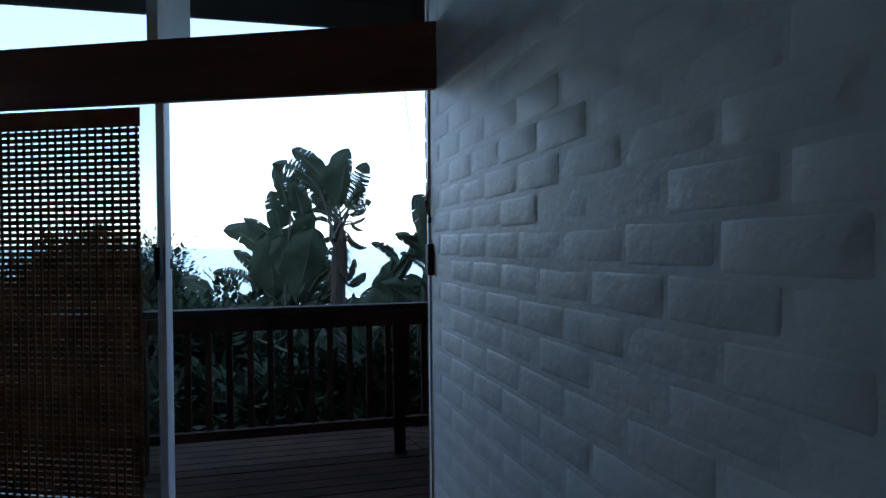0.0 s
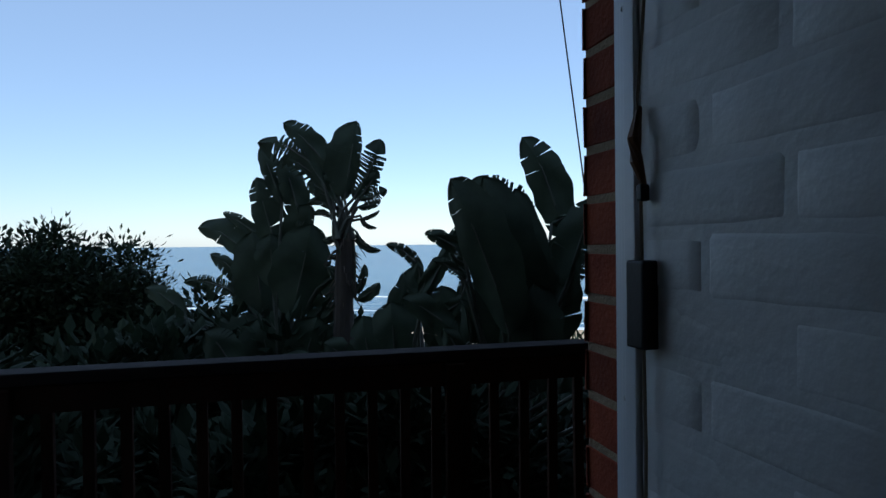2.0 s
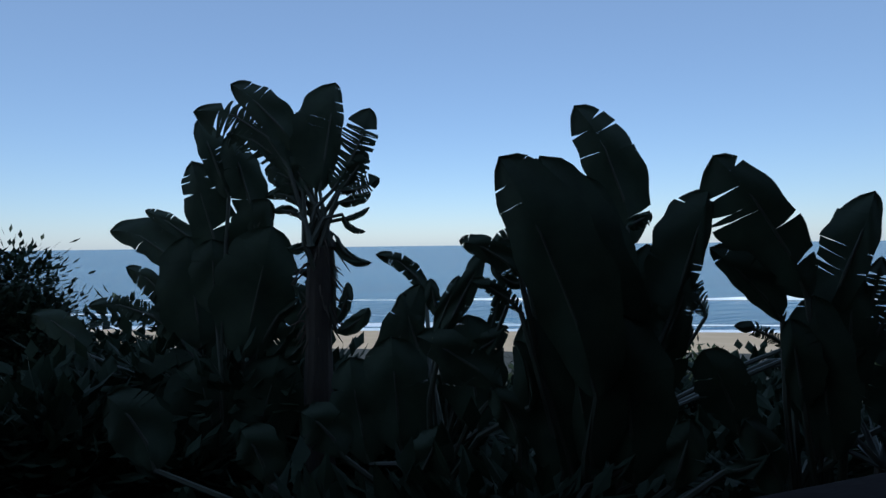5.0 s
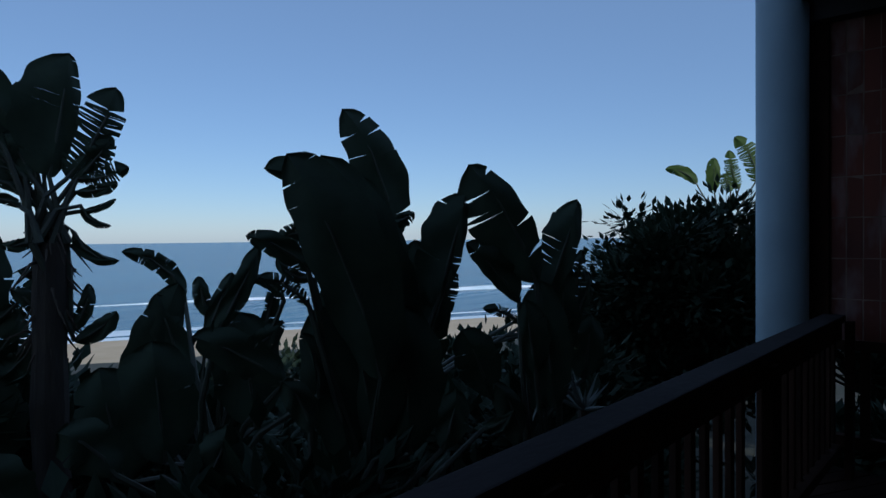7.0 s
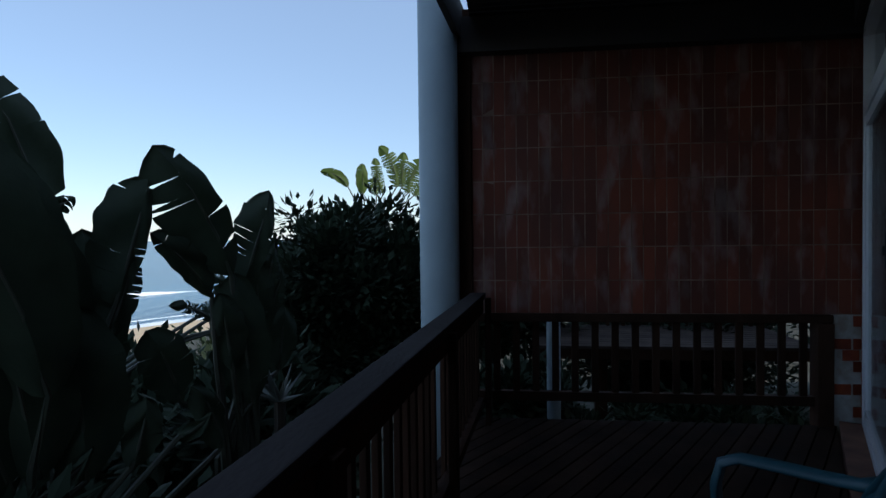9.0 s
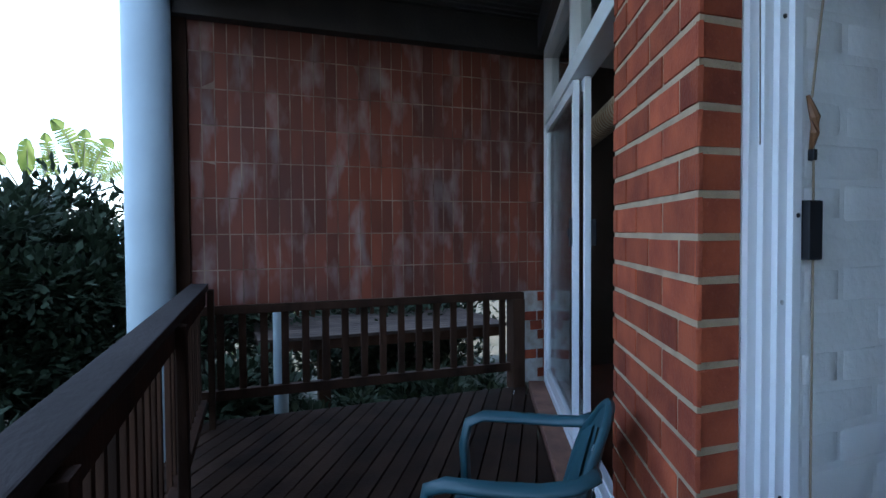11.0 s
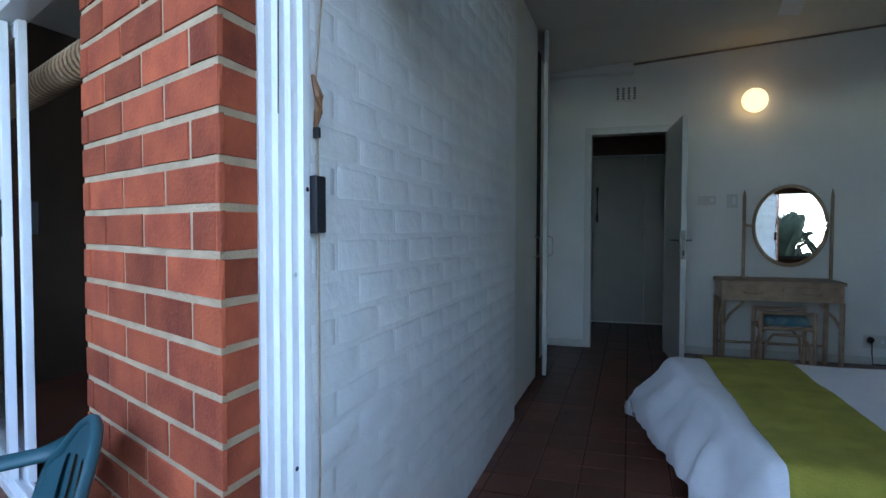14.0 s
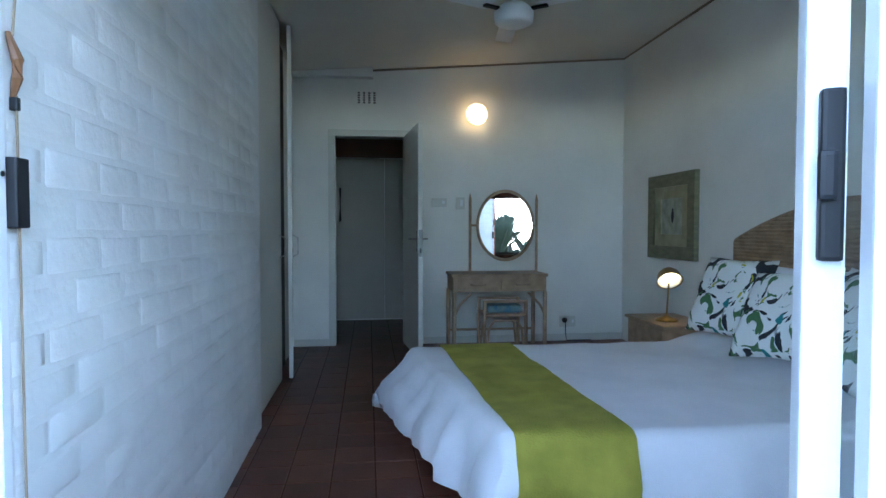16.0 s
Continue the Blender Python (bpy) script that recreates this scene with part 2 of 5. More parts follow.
ceiling = structure("ceiling", "sloping off-white painted bedroom ceiling", "ceiling", bm, CEILING)

wall_side = structure("wall_bed", "white plastered wall behind the bed", "wall", box((SIDE - 0.2, BACK - 0.2, 0), (SIDE, facade_y(SIDE, -0.02), 3.2)), PLASTER)
DOOR_L, DOOR_R, DOOR_H = -0.30, -1.03, 2.065
bm = bmesh.new()
add_box(bm, (DOOR_L, BACK - 0.15, 0), (0.7, BACK, 3.2))
add_box(bm, (SIDE, BACK - 0.15, 0), (DOOR_R, BACK, 3.2))
add_box(bm, (DOOR_R, BACK - 0.15, DOOR_H), (DOOR_L, BACK, 3.2))
wall_back = structure("wall_back", "white plastered back wall with a doorway", "wall", bm, PLASTER)
# passage behind the door
bm = bmesh.new()
add_box(bm, (-2.4, BACK - 1.75, 0), (0.75, BACK - 1.6, 2.7))
add_box(bm, (0.6, BACK - 1.6, 0), (0.75, BACK - 0.15, 2.7))
add_box(bm, (-2.4, BACK - 1.6, 0), (-2.25, BACK - 0.15, 2.7))
structure("wall_passage", "cream walls of the dim passage", "wall", bm, PLASTER)
structure("ceiling_passage", "dark timber passage ceiling", "ceiling", box((-2.4, BACK - 1.75, 2.45), (0.75, BACK - 0.15, 2.55)), CEILING)

# party wall: brick painted white inside, bare red brick at its outer end
PW = 0.24
party = structure("wall_party", "white painted brick party wall", "wall",
                  prism([(0.004, -0.118), (PW, -0.27), (PW, -2.58), (-0.042, -2.58), (-0.042, -0.226), (0.004, -0.226)], 0, 3.0), WHITE_BRICK)
PIER = 0.75
pier = structure("wall_pier", "red face-brick pier with pale mortar joints", "wall",
                 prism([(0.004, -0.006), (0.004, -0.115), (0.24, -0.24), (PIER * 0.905 - 0.10, -PIER * 0.4255 - 0.22), (PIER * 0.905 - 0.004, -PIER * 0.4255 - 0.004)], -0.1, 3.0), MORTAR)

# cupboard wall beyond the brickwork
bm = bmesh.new()
add_box(bm, (0.62, BACK, 0), (0.70, -2.58, 3.0))
add_box(bm, (0.06, -4.20 - 0.6, 0), (0.62, -4.22, 3.0))
structure("wall_cupboard_recess", "white plastered recess round the built-in cupboard", "wall", bm, PLASTER)


def cupboard():
    t = thing("built_in_cupboard", "white painted built-in cupboard with doors slightly ajar", "cupboard")
    # solid block; the hollow's shade is put into its dark colour
    part("carcass", box((0.05, -4.22, 0.0), (0.60, -2.65, 2.66)), material("shaded_cupboard_inside", (0.10, 0.09, 0.08), 0.8, scale=5, amount=0.3), t, "block coloured dark for the shade inside the cupboard")
    for y0, y1, ang, hinge in ((-2.645, -3.50, -0.5, -2.645), (-4.20, -3.54, 7, -4.20)):
        d = part("door", box((0.0, min(y0, y1) - hinge, 0.04), (0.03, max(y0, y1) - hinge, 2.60), None, 0.004), PAINTED_DOOR, t, "", m=pose(-0.02, hinge, 0, 0, 0, ang))
        free = (y1 - hinge) * 0.9
        h = bmesh.new()
        add_tube(h, [(-0.002, free, 0.93), (-0.04, free, 0.95), (-0.04, free, 1.07), (-0.002, free, 1.09)], 0.006, 6)
        part("handle", h, CHROME, d, "slim pull handle")
    j = part("frame", box((-0.03, -2.64, 0), (0.10, -2.583, 2.66), None, 0.004), PAINTED_DOOR, t)
    return t


cupboard()


def sliding_door(name, label, s0, s1, sill, mullion, inset, depth=0.11):
    """An aluminium sliding door with a glazed strip above it, along the facade from s0 to s1."""
    d = structure(name, label, "sliding door", m=FACADE)
    y0, y1 = -inset - depth, -inset
    f = bmesh.new()
    add_box(f, (s0, y0, 2.00), (s1, y1, 2.10), None, 0.004)
    add_box(f, (s0, y0, 2.50), (s1, y1, 2.57), None, 0.004)
    add_box(f, (s0, y0, sill), (s1, y1, sill + 0.045), None, 0.004)
    add_box(f, (s0, y0 + 0.035, sill + 0.04), (s1, y0 + 0.045, sill + 0.06))
    add_box(f, (s0, y0 + 0.075, sill + 0.04), (s1, y0 + 0.085, sill + 0.06))
    add_box(f, (mullion - 0.025, y0, 2.1), (mullion + 0.025, y1, 2.5), None, 0.004)
    part("frame", f, WHITE_METAL, d)
    return d, y0, y1


def glazed_panel(parent, s0, s1, y, z0, handles, wide=0.046):
    p = bmesh.new()
    w, t = wide, 0.034
    add_box(p, (s0, y, z0), (s0 + w, y + t, 1.995), None, 0.004)
    add_box(p, (s1 - w, y, z0), (s1, y + t, 1.995), None, 0.004)
    add_box(p, (s0 + w, y, 1.93), (s1 - w, y + t, 1.995))
    add_box(p, (s0 + w, y, z0), (s1 - w, y + t, z0 + 0.07))
    ob = part("panel", p, WHITE_METAL, parent)
    g = part("pane", box((s0 + w, y + t * 0.4, z0 + 0.07), (s1 - w, y + t * 0.6, 1.93)), GLASS, ob, "clear glass pane")
    g.visible_shadow = False
    for s, side in handles:
        h = bmesh.new()
        if side == 1:
            add_box(h, (s - 0.012, y + t, 1.105), (s + 0.008, y + t + 0.016, 1.262), None, 0.004)
            add_box(h, (s - 0.004, y + t + 0.014, 1.16), (s + 0.012, y + t + 0.026, 1.205), None, 0.005)
            add_tube(h, [(s, y + t + 0.015, 1.19), (s, y + t + 0.019, 1.19)], 0.006, 12)
        else:
            add_box(h, (s - 0.014, y - 0.03, 1.115), (s + 0.014, y, 1.255), None, 0.006)
        part("handle", h, BLACK_PLASTIC, ob, "black plastic sliding door handle")
    return ob


# the bedroom's own door, slid wide open
door_a, ya, yb = sliding_door("door_bedroom", "white aluminium sliding door standing wide open", -3.58, -0.005, 0.0, -1.08, 0.03, 0.24)
ob = part("frame", box((-3.58, ya, 0.0), (-3.52, yb, 2.57), None, 0.004), WHITE_METAL, door_a)
for s0, s1 in ((-3.52, -1.105), (-1.055, -0.01)):
    g = part("pane", box((s0, ya + 0.05, 2.1), (s1, ya + 0.056, 2.5)), GLASS, door_a)
    g.visible_shadow = False
glazed_panel(door_a, -2.36, -1.100, -0.172, 0.05, [(-1.118, 1), (-1.120, 0)], 0.036)
glazed_panel(door_a, -3.52, -1.135, -0.105, 0.05, [], 0.05)
structure("trim_threshold", "worn timber threshold between bedroom floor and deck", "trim", box((-3.9, -0.035, DECK - 0.06), (-0.01, 0.088, -0.004), None, 0.004), DECK_WOOD, FACADE)
# ribbed jamb on the party wall
jamb = structure("trim_jamb", "ribbed white aluminium door jamb against the party wall", "trim")
j = bmesh.new()
for k in range(4):
    add_box(j, (-0.0125 * (k + 1), -0.118 - 0.026 * (k + 1), 0.0), (0.002, -0.118 - 0.026 * k - 0.0005, 2.6), None, 0.002)
part("jamb_profile", j, WHITE_METAL, jamb)
for z in (1.05, 1.225, 0.65, 1.62):
    part("screw", lathe([(0.0, 0), (0.005, 0.0), (0.005, 0.002), (0.0, 0.003)], 8, pose(-0.038 if z != 1.225 else -0.0505, -0.183 if z != 1.225 else -0.21, z, 0, -90, 0)), CHROME if z == 1.05 else BLACK_PLASTIC, jamb)
tagged(part("strike_box", box((-0.066, -0.262, 1.135), (-0.036, -0.2235, 1.255), None, 0.004), BLACK_PLASTIC), "black strike box on the white door jamb", "door latch")
cleat = thing("cord_cleat", "small brown wooden cleat for the blind cord", "cord cleat")
bm = bmesh.new()
add_tube(bm, [(-0.050, -0.245, 1.355), (-0.060, -0.242, 1.39), (-0.062, -0.24, 1.42), (-0.050, -0.235, 1.465)], [0.004, 0.009, 0.010, 0.004], 8)
part("horn", bm, material("cleat_wood", (0.20, 0.09, 0.04), 0.5), cleat)
part("pin", box((-0.060, -0.252, 1.335), (-0.046, -0.240, 1.358), None, 0.003), BLACK_PLASTIC, cleat)
cord = bmesh.new()
add_tube(cord, [(-0.060, -0.32, 2.05), (-0.058, -0.27, 1.7), (-0.056, -0.238, 1.46)], 0.0025, 6)
add_tube(cord, [(-0.056, -0.245, 1.36), (-0.054, -0.25, 1.0), (-0.056, -0.248, 0.62), (-0.052, -0.243, 0.45), (-0.056, -0.248, 0.05)], 0.0025, 6)
tagged(part("blind_cord", cord, material("cord", (0.30, 0.22, 0.15), 0.9)), "thin brown blind cord hanging down the jamb", "cord")
# cord that hangs free in the doorway
tagged(part("pull_cord", tube([(-0.115, -0.05, 2.02), (-0.085, -0.06, 1.75), (-0.055, -0.10, 1.36)], 0.0013, 6), material("pull_cord", (0.12, 0.09, 0.07), 0.9)), "slack brown pull cord beside the door jamb", "cord")

# stained board that hides the blind's head
structure("trim_pelmet", "dark red-brown stained pelmet board over the door", "trim", box((-3.55, -0.315, 1.835), (0.118, -0.280, 2.085), None, 0.004), PELMET_WOOD, FACADE)


def woven_blind():
    t = thing("bamboo_blind", "brown woven bamboo blind let down over the fixed glass", "blind", m=FACADE)
    s0, s1, y = -3.45, -1.178, -0.222
    slat = box((s0, -0.002, -0.0095), (s1, 0.002, 0.0095))
    me = part("slat", slat, BAMBOO, t, m=pose(0, y, 0.06)).data
    for k in range(1, 66):
        share("slat", me, t, pose(0, y + random.uniform(-0.001, 0.001), 0.06 + k * 0.0272))
    st = part("warp_cord", box((-0.0055, -0.003, 0.05), (0.0055, 0.003, 1.84)), BAMBOO, t, m=pose(s1 - 0.012, y - 0.002, 0)).data
    for k in range(1, 58):
        share("warp_cord", st, t, pose(s1 - 0.012 - k * 0.038, y - 0.002, 0))
    part("valance", box((s0, y - 0.012, 1.76), (s1 + 0.01, y - 0.006, 1.84)), BAMBOO, t)
    return t


woven_blind()

# the next room's sliding door
door_b, yc, yd = sliding_door("door_neighbour", "white aluminium sliding door of the next room, half open", PIER, 3.42, 0.02, 2.05, 0.05)
for s in (PIER, 3.36):
    part("frame", box((s, yc, 0.02), (s + 0.06, yd, 2.57), None, 0.004), WHITE_METAL, door_b)
for s0, s1 in ((PIER + 0.06, 2.025), (2.075, 3.36)):
    g = part("pane", box((s0, yc + 0.05, 2.1), (s1, yc + 0.056, 2.5)), GLASS, door_b)
    g.visible_shadow = False
glazed_panel(door_b, 2.00, 3.36, yc + 0.066, 0.07, [(2.03, 1)])
glazed_panel(door_b, 1.93, 3.30, yc + 0.016, 0.07, [(1.95, 0)])
structure("trim_sill", "worn brick door sill beside the deck", "trim", box((PIER, -0.06, DECK - 0.08), (3.42, 0.07, 0.022), None, 0.006), material("worn_brick_sill", (0.24, 0.115, 0.075), 0.9, spots=(0.15, 0.07, 0.05), scale=8, fine=80, bump=0.4), FACADE)
roll = thing("rolled_blind", "rolled-up woven bamboo blind behind the neighbour door", "blind", m=FACADE)
bm = bmesh.new()
add_tube(bm, [(PIER + 0.1, -0.30, 1.83), (3.3, -0.30, 1.83)], 0.07, 16)
part("roll", bm, BAMBOO, roll)
for k in range(40):
    share("band", bpy.data.objects["band"].data, roll, pose(PIER + 0.13 + k * 0.055, -0.30, 1.83)) if k else part(
        "band", lathe([(0.071, -0.012), (0.074, 0), (0.071, 0.012)], 16, pose(0, 0, 0, 0, 90, 0)), CANE, roll, m=pose(PIER + 0.13, -0.30, 1.83))
# walls that close the next room; its dimness is put into their dark colour
nb = bmesh.new()
add_prism(nb, [(0.26, -4.6), (3.6, -4.6), (3.6, -4.75), (0.26, -4.75)], 0, 2.75)
add_prism(nb, [(3.45, -1.75), (3.6, -1.75), (3.6, -4.6), (3.45, -4.6)], 0, 2.75)
structure("wall_neighbour", "plain walls of the next room, coloured dark for its dimness", "wall", nb, SHADE_TONED_WALL)
structure("floor_neighbour", "tiled floor of the next room", "floor", prism([(0.24, facade_y(0.24, -0.1)), (3.5, facade_y(3.5, -0.1)), (3.5, -4.7), (0.24, -4.7)], -0.1, 0.0), TERRACOTTA)
structure("ceiling_neighbour", "timber ceiling of the next room", "ceiling", prism([(0.24, facade_y(0.24, -0.03)), (3.6, facade_y(3.6, -0.03)), (3.6, -4.75), (0.24, -4.75)], 2.62, 2.72), CEILING)
bm = bmesh.new()
add_box(bm, (-3.6, -0.24, 2.57), (3.46, -0.0, 3.35))
structure("wall_over_doors", "dark timber boarding over the sliding doors", "wall", bm, ROOF_DARK, FACADE)

# ---- the deck ----
FAR_X = 3.13
deck = structure("floor_deck", "weathered dark timber deck boards with open joints", "deck")
bm = bmesh.new()
for k in range(9):
    x = -3.9 + k * 0.86
    add_box(bm, (x, facade_y(x) + 0.06, DECK - 0.22), (x + 0.05, deck_y(x) - 0.02, DECK - 0.062))
part("joist", bm, DARK_WOOD, deck)
part("underlay", prism([(-4.1, deck_y(-4.1) - 0.03), (-4.1, facade_y(-4.1) + 0.10), (3.1, facade_y(3.1) + 0.10), (3.1, deck_y(3.1) - 0.03)], DECK - 0.060, DECK - 0.045), DARK_WOOD, deck)


def boards(angle, pitch, limits):
    """Parallel boards, each cut to the deck's outline. limits: (a, b, c) with a*x + b*y <= c."""
    a = radians(angle)
    ux, uy = math.cos(a), math.sin(a)
    for k in range(-70, 70):
        o = k * pitch
        h = pitch / 2 - 0.005
        cx, cy = -uy * o, ux * o
        poly = [(cx + ux * q - uy * w, cy + uy * q + ux * w) for q, w in ((-9, -h), (9, -h), (9, h), (-9, h))]
        for lim in limits:
            poly = clipped(poly, *lim) if len(poly) > 2 else []
        if len(poly) > 2:
            dz = random.uniform(-0.0015, 0.0015)
            part("board", prism(poly, DECK - 0.03 + dz, DECK + dz), DECK_WOOD, deck)


outline = [(-1, 0, 4.2), (0.18, 1, 1.60), (-SLOPE, -1, -0.085)]
boards(-3.7, 0.105, outline + [(1, 0.15, 0.42)])
boards(-31, 0.095, outline + [(1, 0, FAR_X + 0.02), (-1, -0.15, -0.428)])


def railing():
    t = thing("deck_railing", "dark weathered timber deck railing with upright balusters", "railing")
    x0, x1 = -4.1, 2.93
    m = pose(0, rail_y(0), 0, 0, 0, math.degrees(math.atan(-0.065)))
    part("handrail", box((x0, -0.092, 0.850), (x1, 0.010, 0.890), m, 0.006), RAIL_WOOD, t)
    part("top_rail", box((x0, -0.075, 0.757), (x1, -0.030, 0.844), m, 0.004), DARK_WOOD, t)
    part("bottom_rail", box((x0, -0.075, 0.130), (x1, -0.030, 0.185), m, 0.004), DARK_WOOD, t)
    me = None
    posts = [0.12 + 1.45 * k for k in range(-3, 3)]
    for k in range(61):
        x = x0 + 0.1 + k * 0.116
        if min(abs(x - p) for p in posts) < 0.05:
            continue
        tilt = pose(x, -0.0275, 0, 0, random.uniform(-0.4, 0.4), 0)
        if me is None:
            me = part("baluster", box((-0.018, -0.011, 0.135), (0.018, 0.011, 0.840), None, 0.003), DARK_WOOD, t, m=m @ tilt).data
        else:
            share("baluster", me, t, m @ tilt)
    for p in posts:
        part("post", box((p - 0.035, -0.115, DECK - 0.02), (p + 0.035, -0.076, 0.844), m, 0.005), DARK_WOOD, t)
    return t


railing()

# the tiled screen wall at the deck's end
SX = 3.15
SY0, SY1, SZ0, SZ1 = -1.56, 1.02, 0.72, 2.85
screen = structure("wall_screen", "stained red clay-tile screen wall across the deck's end", "wall", box((SX + 0.012, SY0, SZ0), (SX + 0.11, SY1, SZ1)), TILE_JOINT)
structure("trim_screen_beam", "dark timber beam under the tiled screen", "trim", box((SX - 0.02, SY0 + 0.2, SZ0 - 0.055), (SX + 0.13, SY1 + 0.05, SZ0 - 0.002), None, 0.005), DARK_WOOD)
structure("trim_screen_post", "dark timber post at the screen's outer end", "trim", box((SX - 0.03, SY1 + 0.002, DECK - 0.3), (SX + 0.10, SY1 + 0.12, SZ1), None, 0.006), DARK_WOOD)


def end_railing():
    t = thing("end_railing", "low timber railing under the tiled screen", "railing")
    part("bottom_rail", box((SX + 0.02, -1.34, 0.10), (SX + 0.075, SY1, 0.165), None, 0.004), DARK_WOOD, t)
    me = None
    for k in range(16):
        y = -1.20 + k * 0.137
        if me is None:
            me = part("baluster", box((-0.012, -0.024, 0.105), (0.012, 0.024, 0.664), None, 0.003), DARK_WOOD, t, m=pose(SX + 0.047, y, 0)).data
        else:
            share("baluster", me, t, pose(SX + 0.047, y, 0, 0, 0, random.uniform(-3, 3)))
    part("post", box((SX - 0.03, -1.36, DECK - 0.02), (SX + 0.09, -1.26, 0.664), None, 0.005), DARK_WOOD, t, "red-brown square post")
    return t


end_railing()
stub = structure("wall_stub", "patchy white-washed brick stub beside the neighbour door", "wall", box((SX + 0.012, -1.80, -0.2), (SX + 0.3, -1.37, 0.72)), material("flaking_whitewash", (0.55, 0.56, 0.54), 0.9, spots=(0.34, 0.27, 0.22), scale=9, fine=60, bump=0.4))
column = tagged(part("column", lathe([(0.135, -2.5), (0.135, 3.0)], 40, pose(3.0, 1.235, 0)), COLUMN_GREY, None, "", True), "smooth pale grey round column beside the deck rail", "column")

structure("trim_roof_beam", "dark timber beam across the top of the tiled screen", "trim", box((SX - 0.10, SY0 - 0.2, 2.53), (SX + 0.008, SY1 + 0.12, 2.775), None, 0.006), ROOF_DARK)
# roof over the deck: boarded, with open slats towards the screen
roof = structure("roof_deck", "dark boarded roof over the deck", "roof", prism([(-4.6, facade_y(-4.6, -0.3)), (2.2, facade_y(2.2, -0.3)), (2.2, 1.12), (-4.6, 1.55)], 2.78, 2.86), ROOF_DARK)
slats = structure("roof_slats", "open dark timber roof slats by the screen", "roof")
me = None
for k in range(11):
    x = 2.28 + k * 0.085
    if me is None:
        me = part("slat", box((-0.032, -1.9, 2.78), (0.032, 1.02, 2.85)), ROOF_DARK, slats, m=pose(x, 0, 0)).data
    else:
        share("slat", me, slats, pose(x, 0, 0))
structure("roof_fascia", "dark fascia board along the roof's edge", "roof", box((-4.6, 0.0, 2.62), (3.3, 0.04, 2.88)), ROOF_DARK, pose(0, 1.27, 0, 0, 0, -3.6))
# unseen block added above the house to keep the sun off deck and garden
structure("wall_upper_shade", "plain unseen block added above the house for shade", "wall",
          prism([(-9, -7.2), (3.6, -7.2), (3.6, facade_y(3.6, -0.4)), (-9, facade_y(-9, -0.4))], 3.36, 5.6), PLASTER)

# ---- ground, beach and sea ----
SHORE = pose(0, 0, 0, 0, 0, -29)               # the beach runs askew to the deck


def ground():
    bm = bmesh.new()
    xs = [-400, -150, -60, -30, -16] + [-10 + k for k in range(31)] + [26, 40, 70, 160, 400]
    ys = [-60, -20, -8] + [-2 + k * 0.7 for k in range(18)] + [12, 15, 20, 30, 42, 55, 68, 78]
    rows = []
    for y in ys:
        row = []
        for x in xs:
            z = -1.3 - 0.10 * max(y - 1, 0) if y < 20 else -3.2 - (y - 20) * 0.165
            z += 0.25 * noise.noise(Vector((x * 0.35, y * 0.35, 0)))
            row.append(bm.verts.new((x, y, z)))
        rows.append(row)
    for a, b in zip(rows, rows[1:]):
        for i in range(len(xs) - 1):
            bm.faces.new((a[i], a[i + 1], b[i + 1], b[i]))
    return bm


SOIL = material("leaf_litter_soil", (0.05, 0.042, 0.025), 0.95, spots=(0.025, 0.028, 0.014), scale=1.5, fine=18, bump=0.6)
SAND = material("beach_sand", (0.58, 0.44, 0.28), 0.95, spots=(0.50, 0.37, 0.22), scale=0.15, fine=2, bump=0.1)
structure("ground", "shaded garden slope of soil and leaf litter", "ground", ground(), SOIL, SHORE)
bm = bmesh.new()
for x0, x1 in ((-900, 900),):
    a = [bm.verts.new(v) for v in ((x0, 70, -11.6), (x1, 70, -11.6), (x1, 112, -14.6), (x0, 112, -14.6))]
    bm.faces.new(a)
structure("beach", "sunlit yellow beach sand", "beach", bm, SAND, SHORE)


def sea_material():
    m = bpy.data.materials.new("sea_water")
    m.use_nodes = True
    nt = m.node_tree
    b = nt.nodes["Principled BSDF"]
    b.inputs["Roughness"].default_value = 0.25
    b.inputs["Specular IOR Level"].default_value = 0.35
    geo = nt.nodes.new("ShaderNodeNewGeometry")
    mp = nt.nodes.new("ShaderNodeMapping")
    mp.inputs["Scale"].default_value = (0.006, 0.035, 1)
    nt.links.new(geo.outputs["Position"], mp.inputs["Vector"])
    n = nt.nodes.new("ShaderNodeTexNoise")
    n.inputs["Scale"].default_value = 1.0
    n.inputs["Detail"].default_value = 8.0
    nt.links.new(mp.outputs[0], n.inputs["Vector"])
    r = nt.nodes.new("ShaderNodeValToRGB")
    r.color_ramp.elements[0].position, r.color_ramp.elements[0].color = 0.35, (0.022, 0.085, 0.140, 1)
    r.color_ramp.elements[1].position, r.color_ramp.elements[1].color = 0.65, (0.045, 0.150, 0.215, 1)
    nt.links.new(n.outputs["Fac"], r.inputs["Fac"])
    nt.links.new(r.outputs["Color"], b.inputs["Base Color"])
    mp2 = nt.nodes.new("ShaderNodeMapping")
    mp2.inputs["Scale"].default_value = (0.05, 0.25, 1)
    nt.links.new(geo.outputs["Position"], mp2.inputs["Vector"])
    n2 = nt.nodes.new("ShaderNodeTexNoise")
    n2.inputs["Scale"].default_value = 1.0
    n2.inputs["Detail"].default_value = 6.0
    nt.links.new(mp2.outputs[0], n2.inputs["Vector"])
    bp = nt.nodes.new("ShaderNodeBump")
    bp.inputs["Strength"].default_value = 0.6
    bp.inputs["Distance"].default_value = 1.0
    nt.links.new(n2.outputs["Fac"], bp.inputs["Height"])
    nt.links.new(bp.outputs[0], b.inputs["Normal"])
    return m


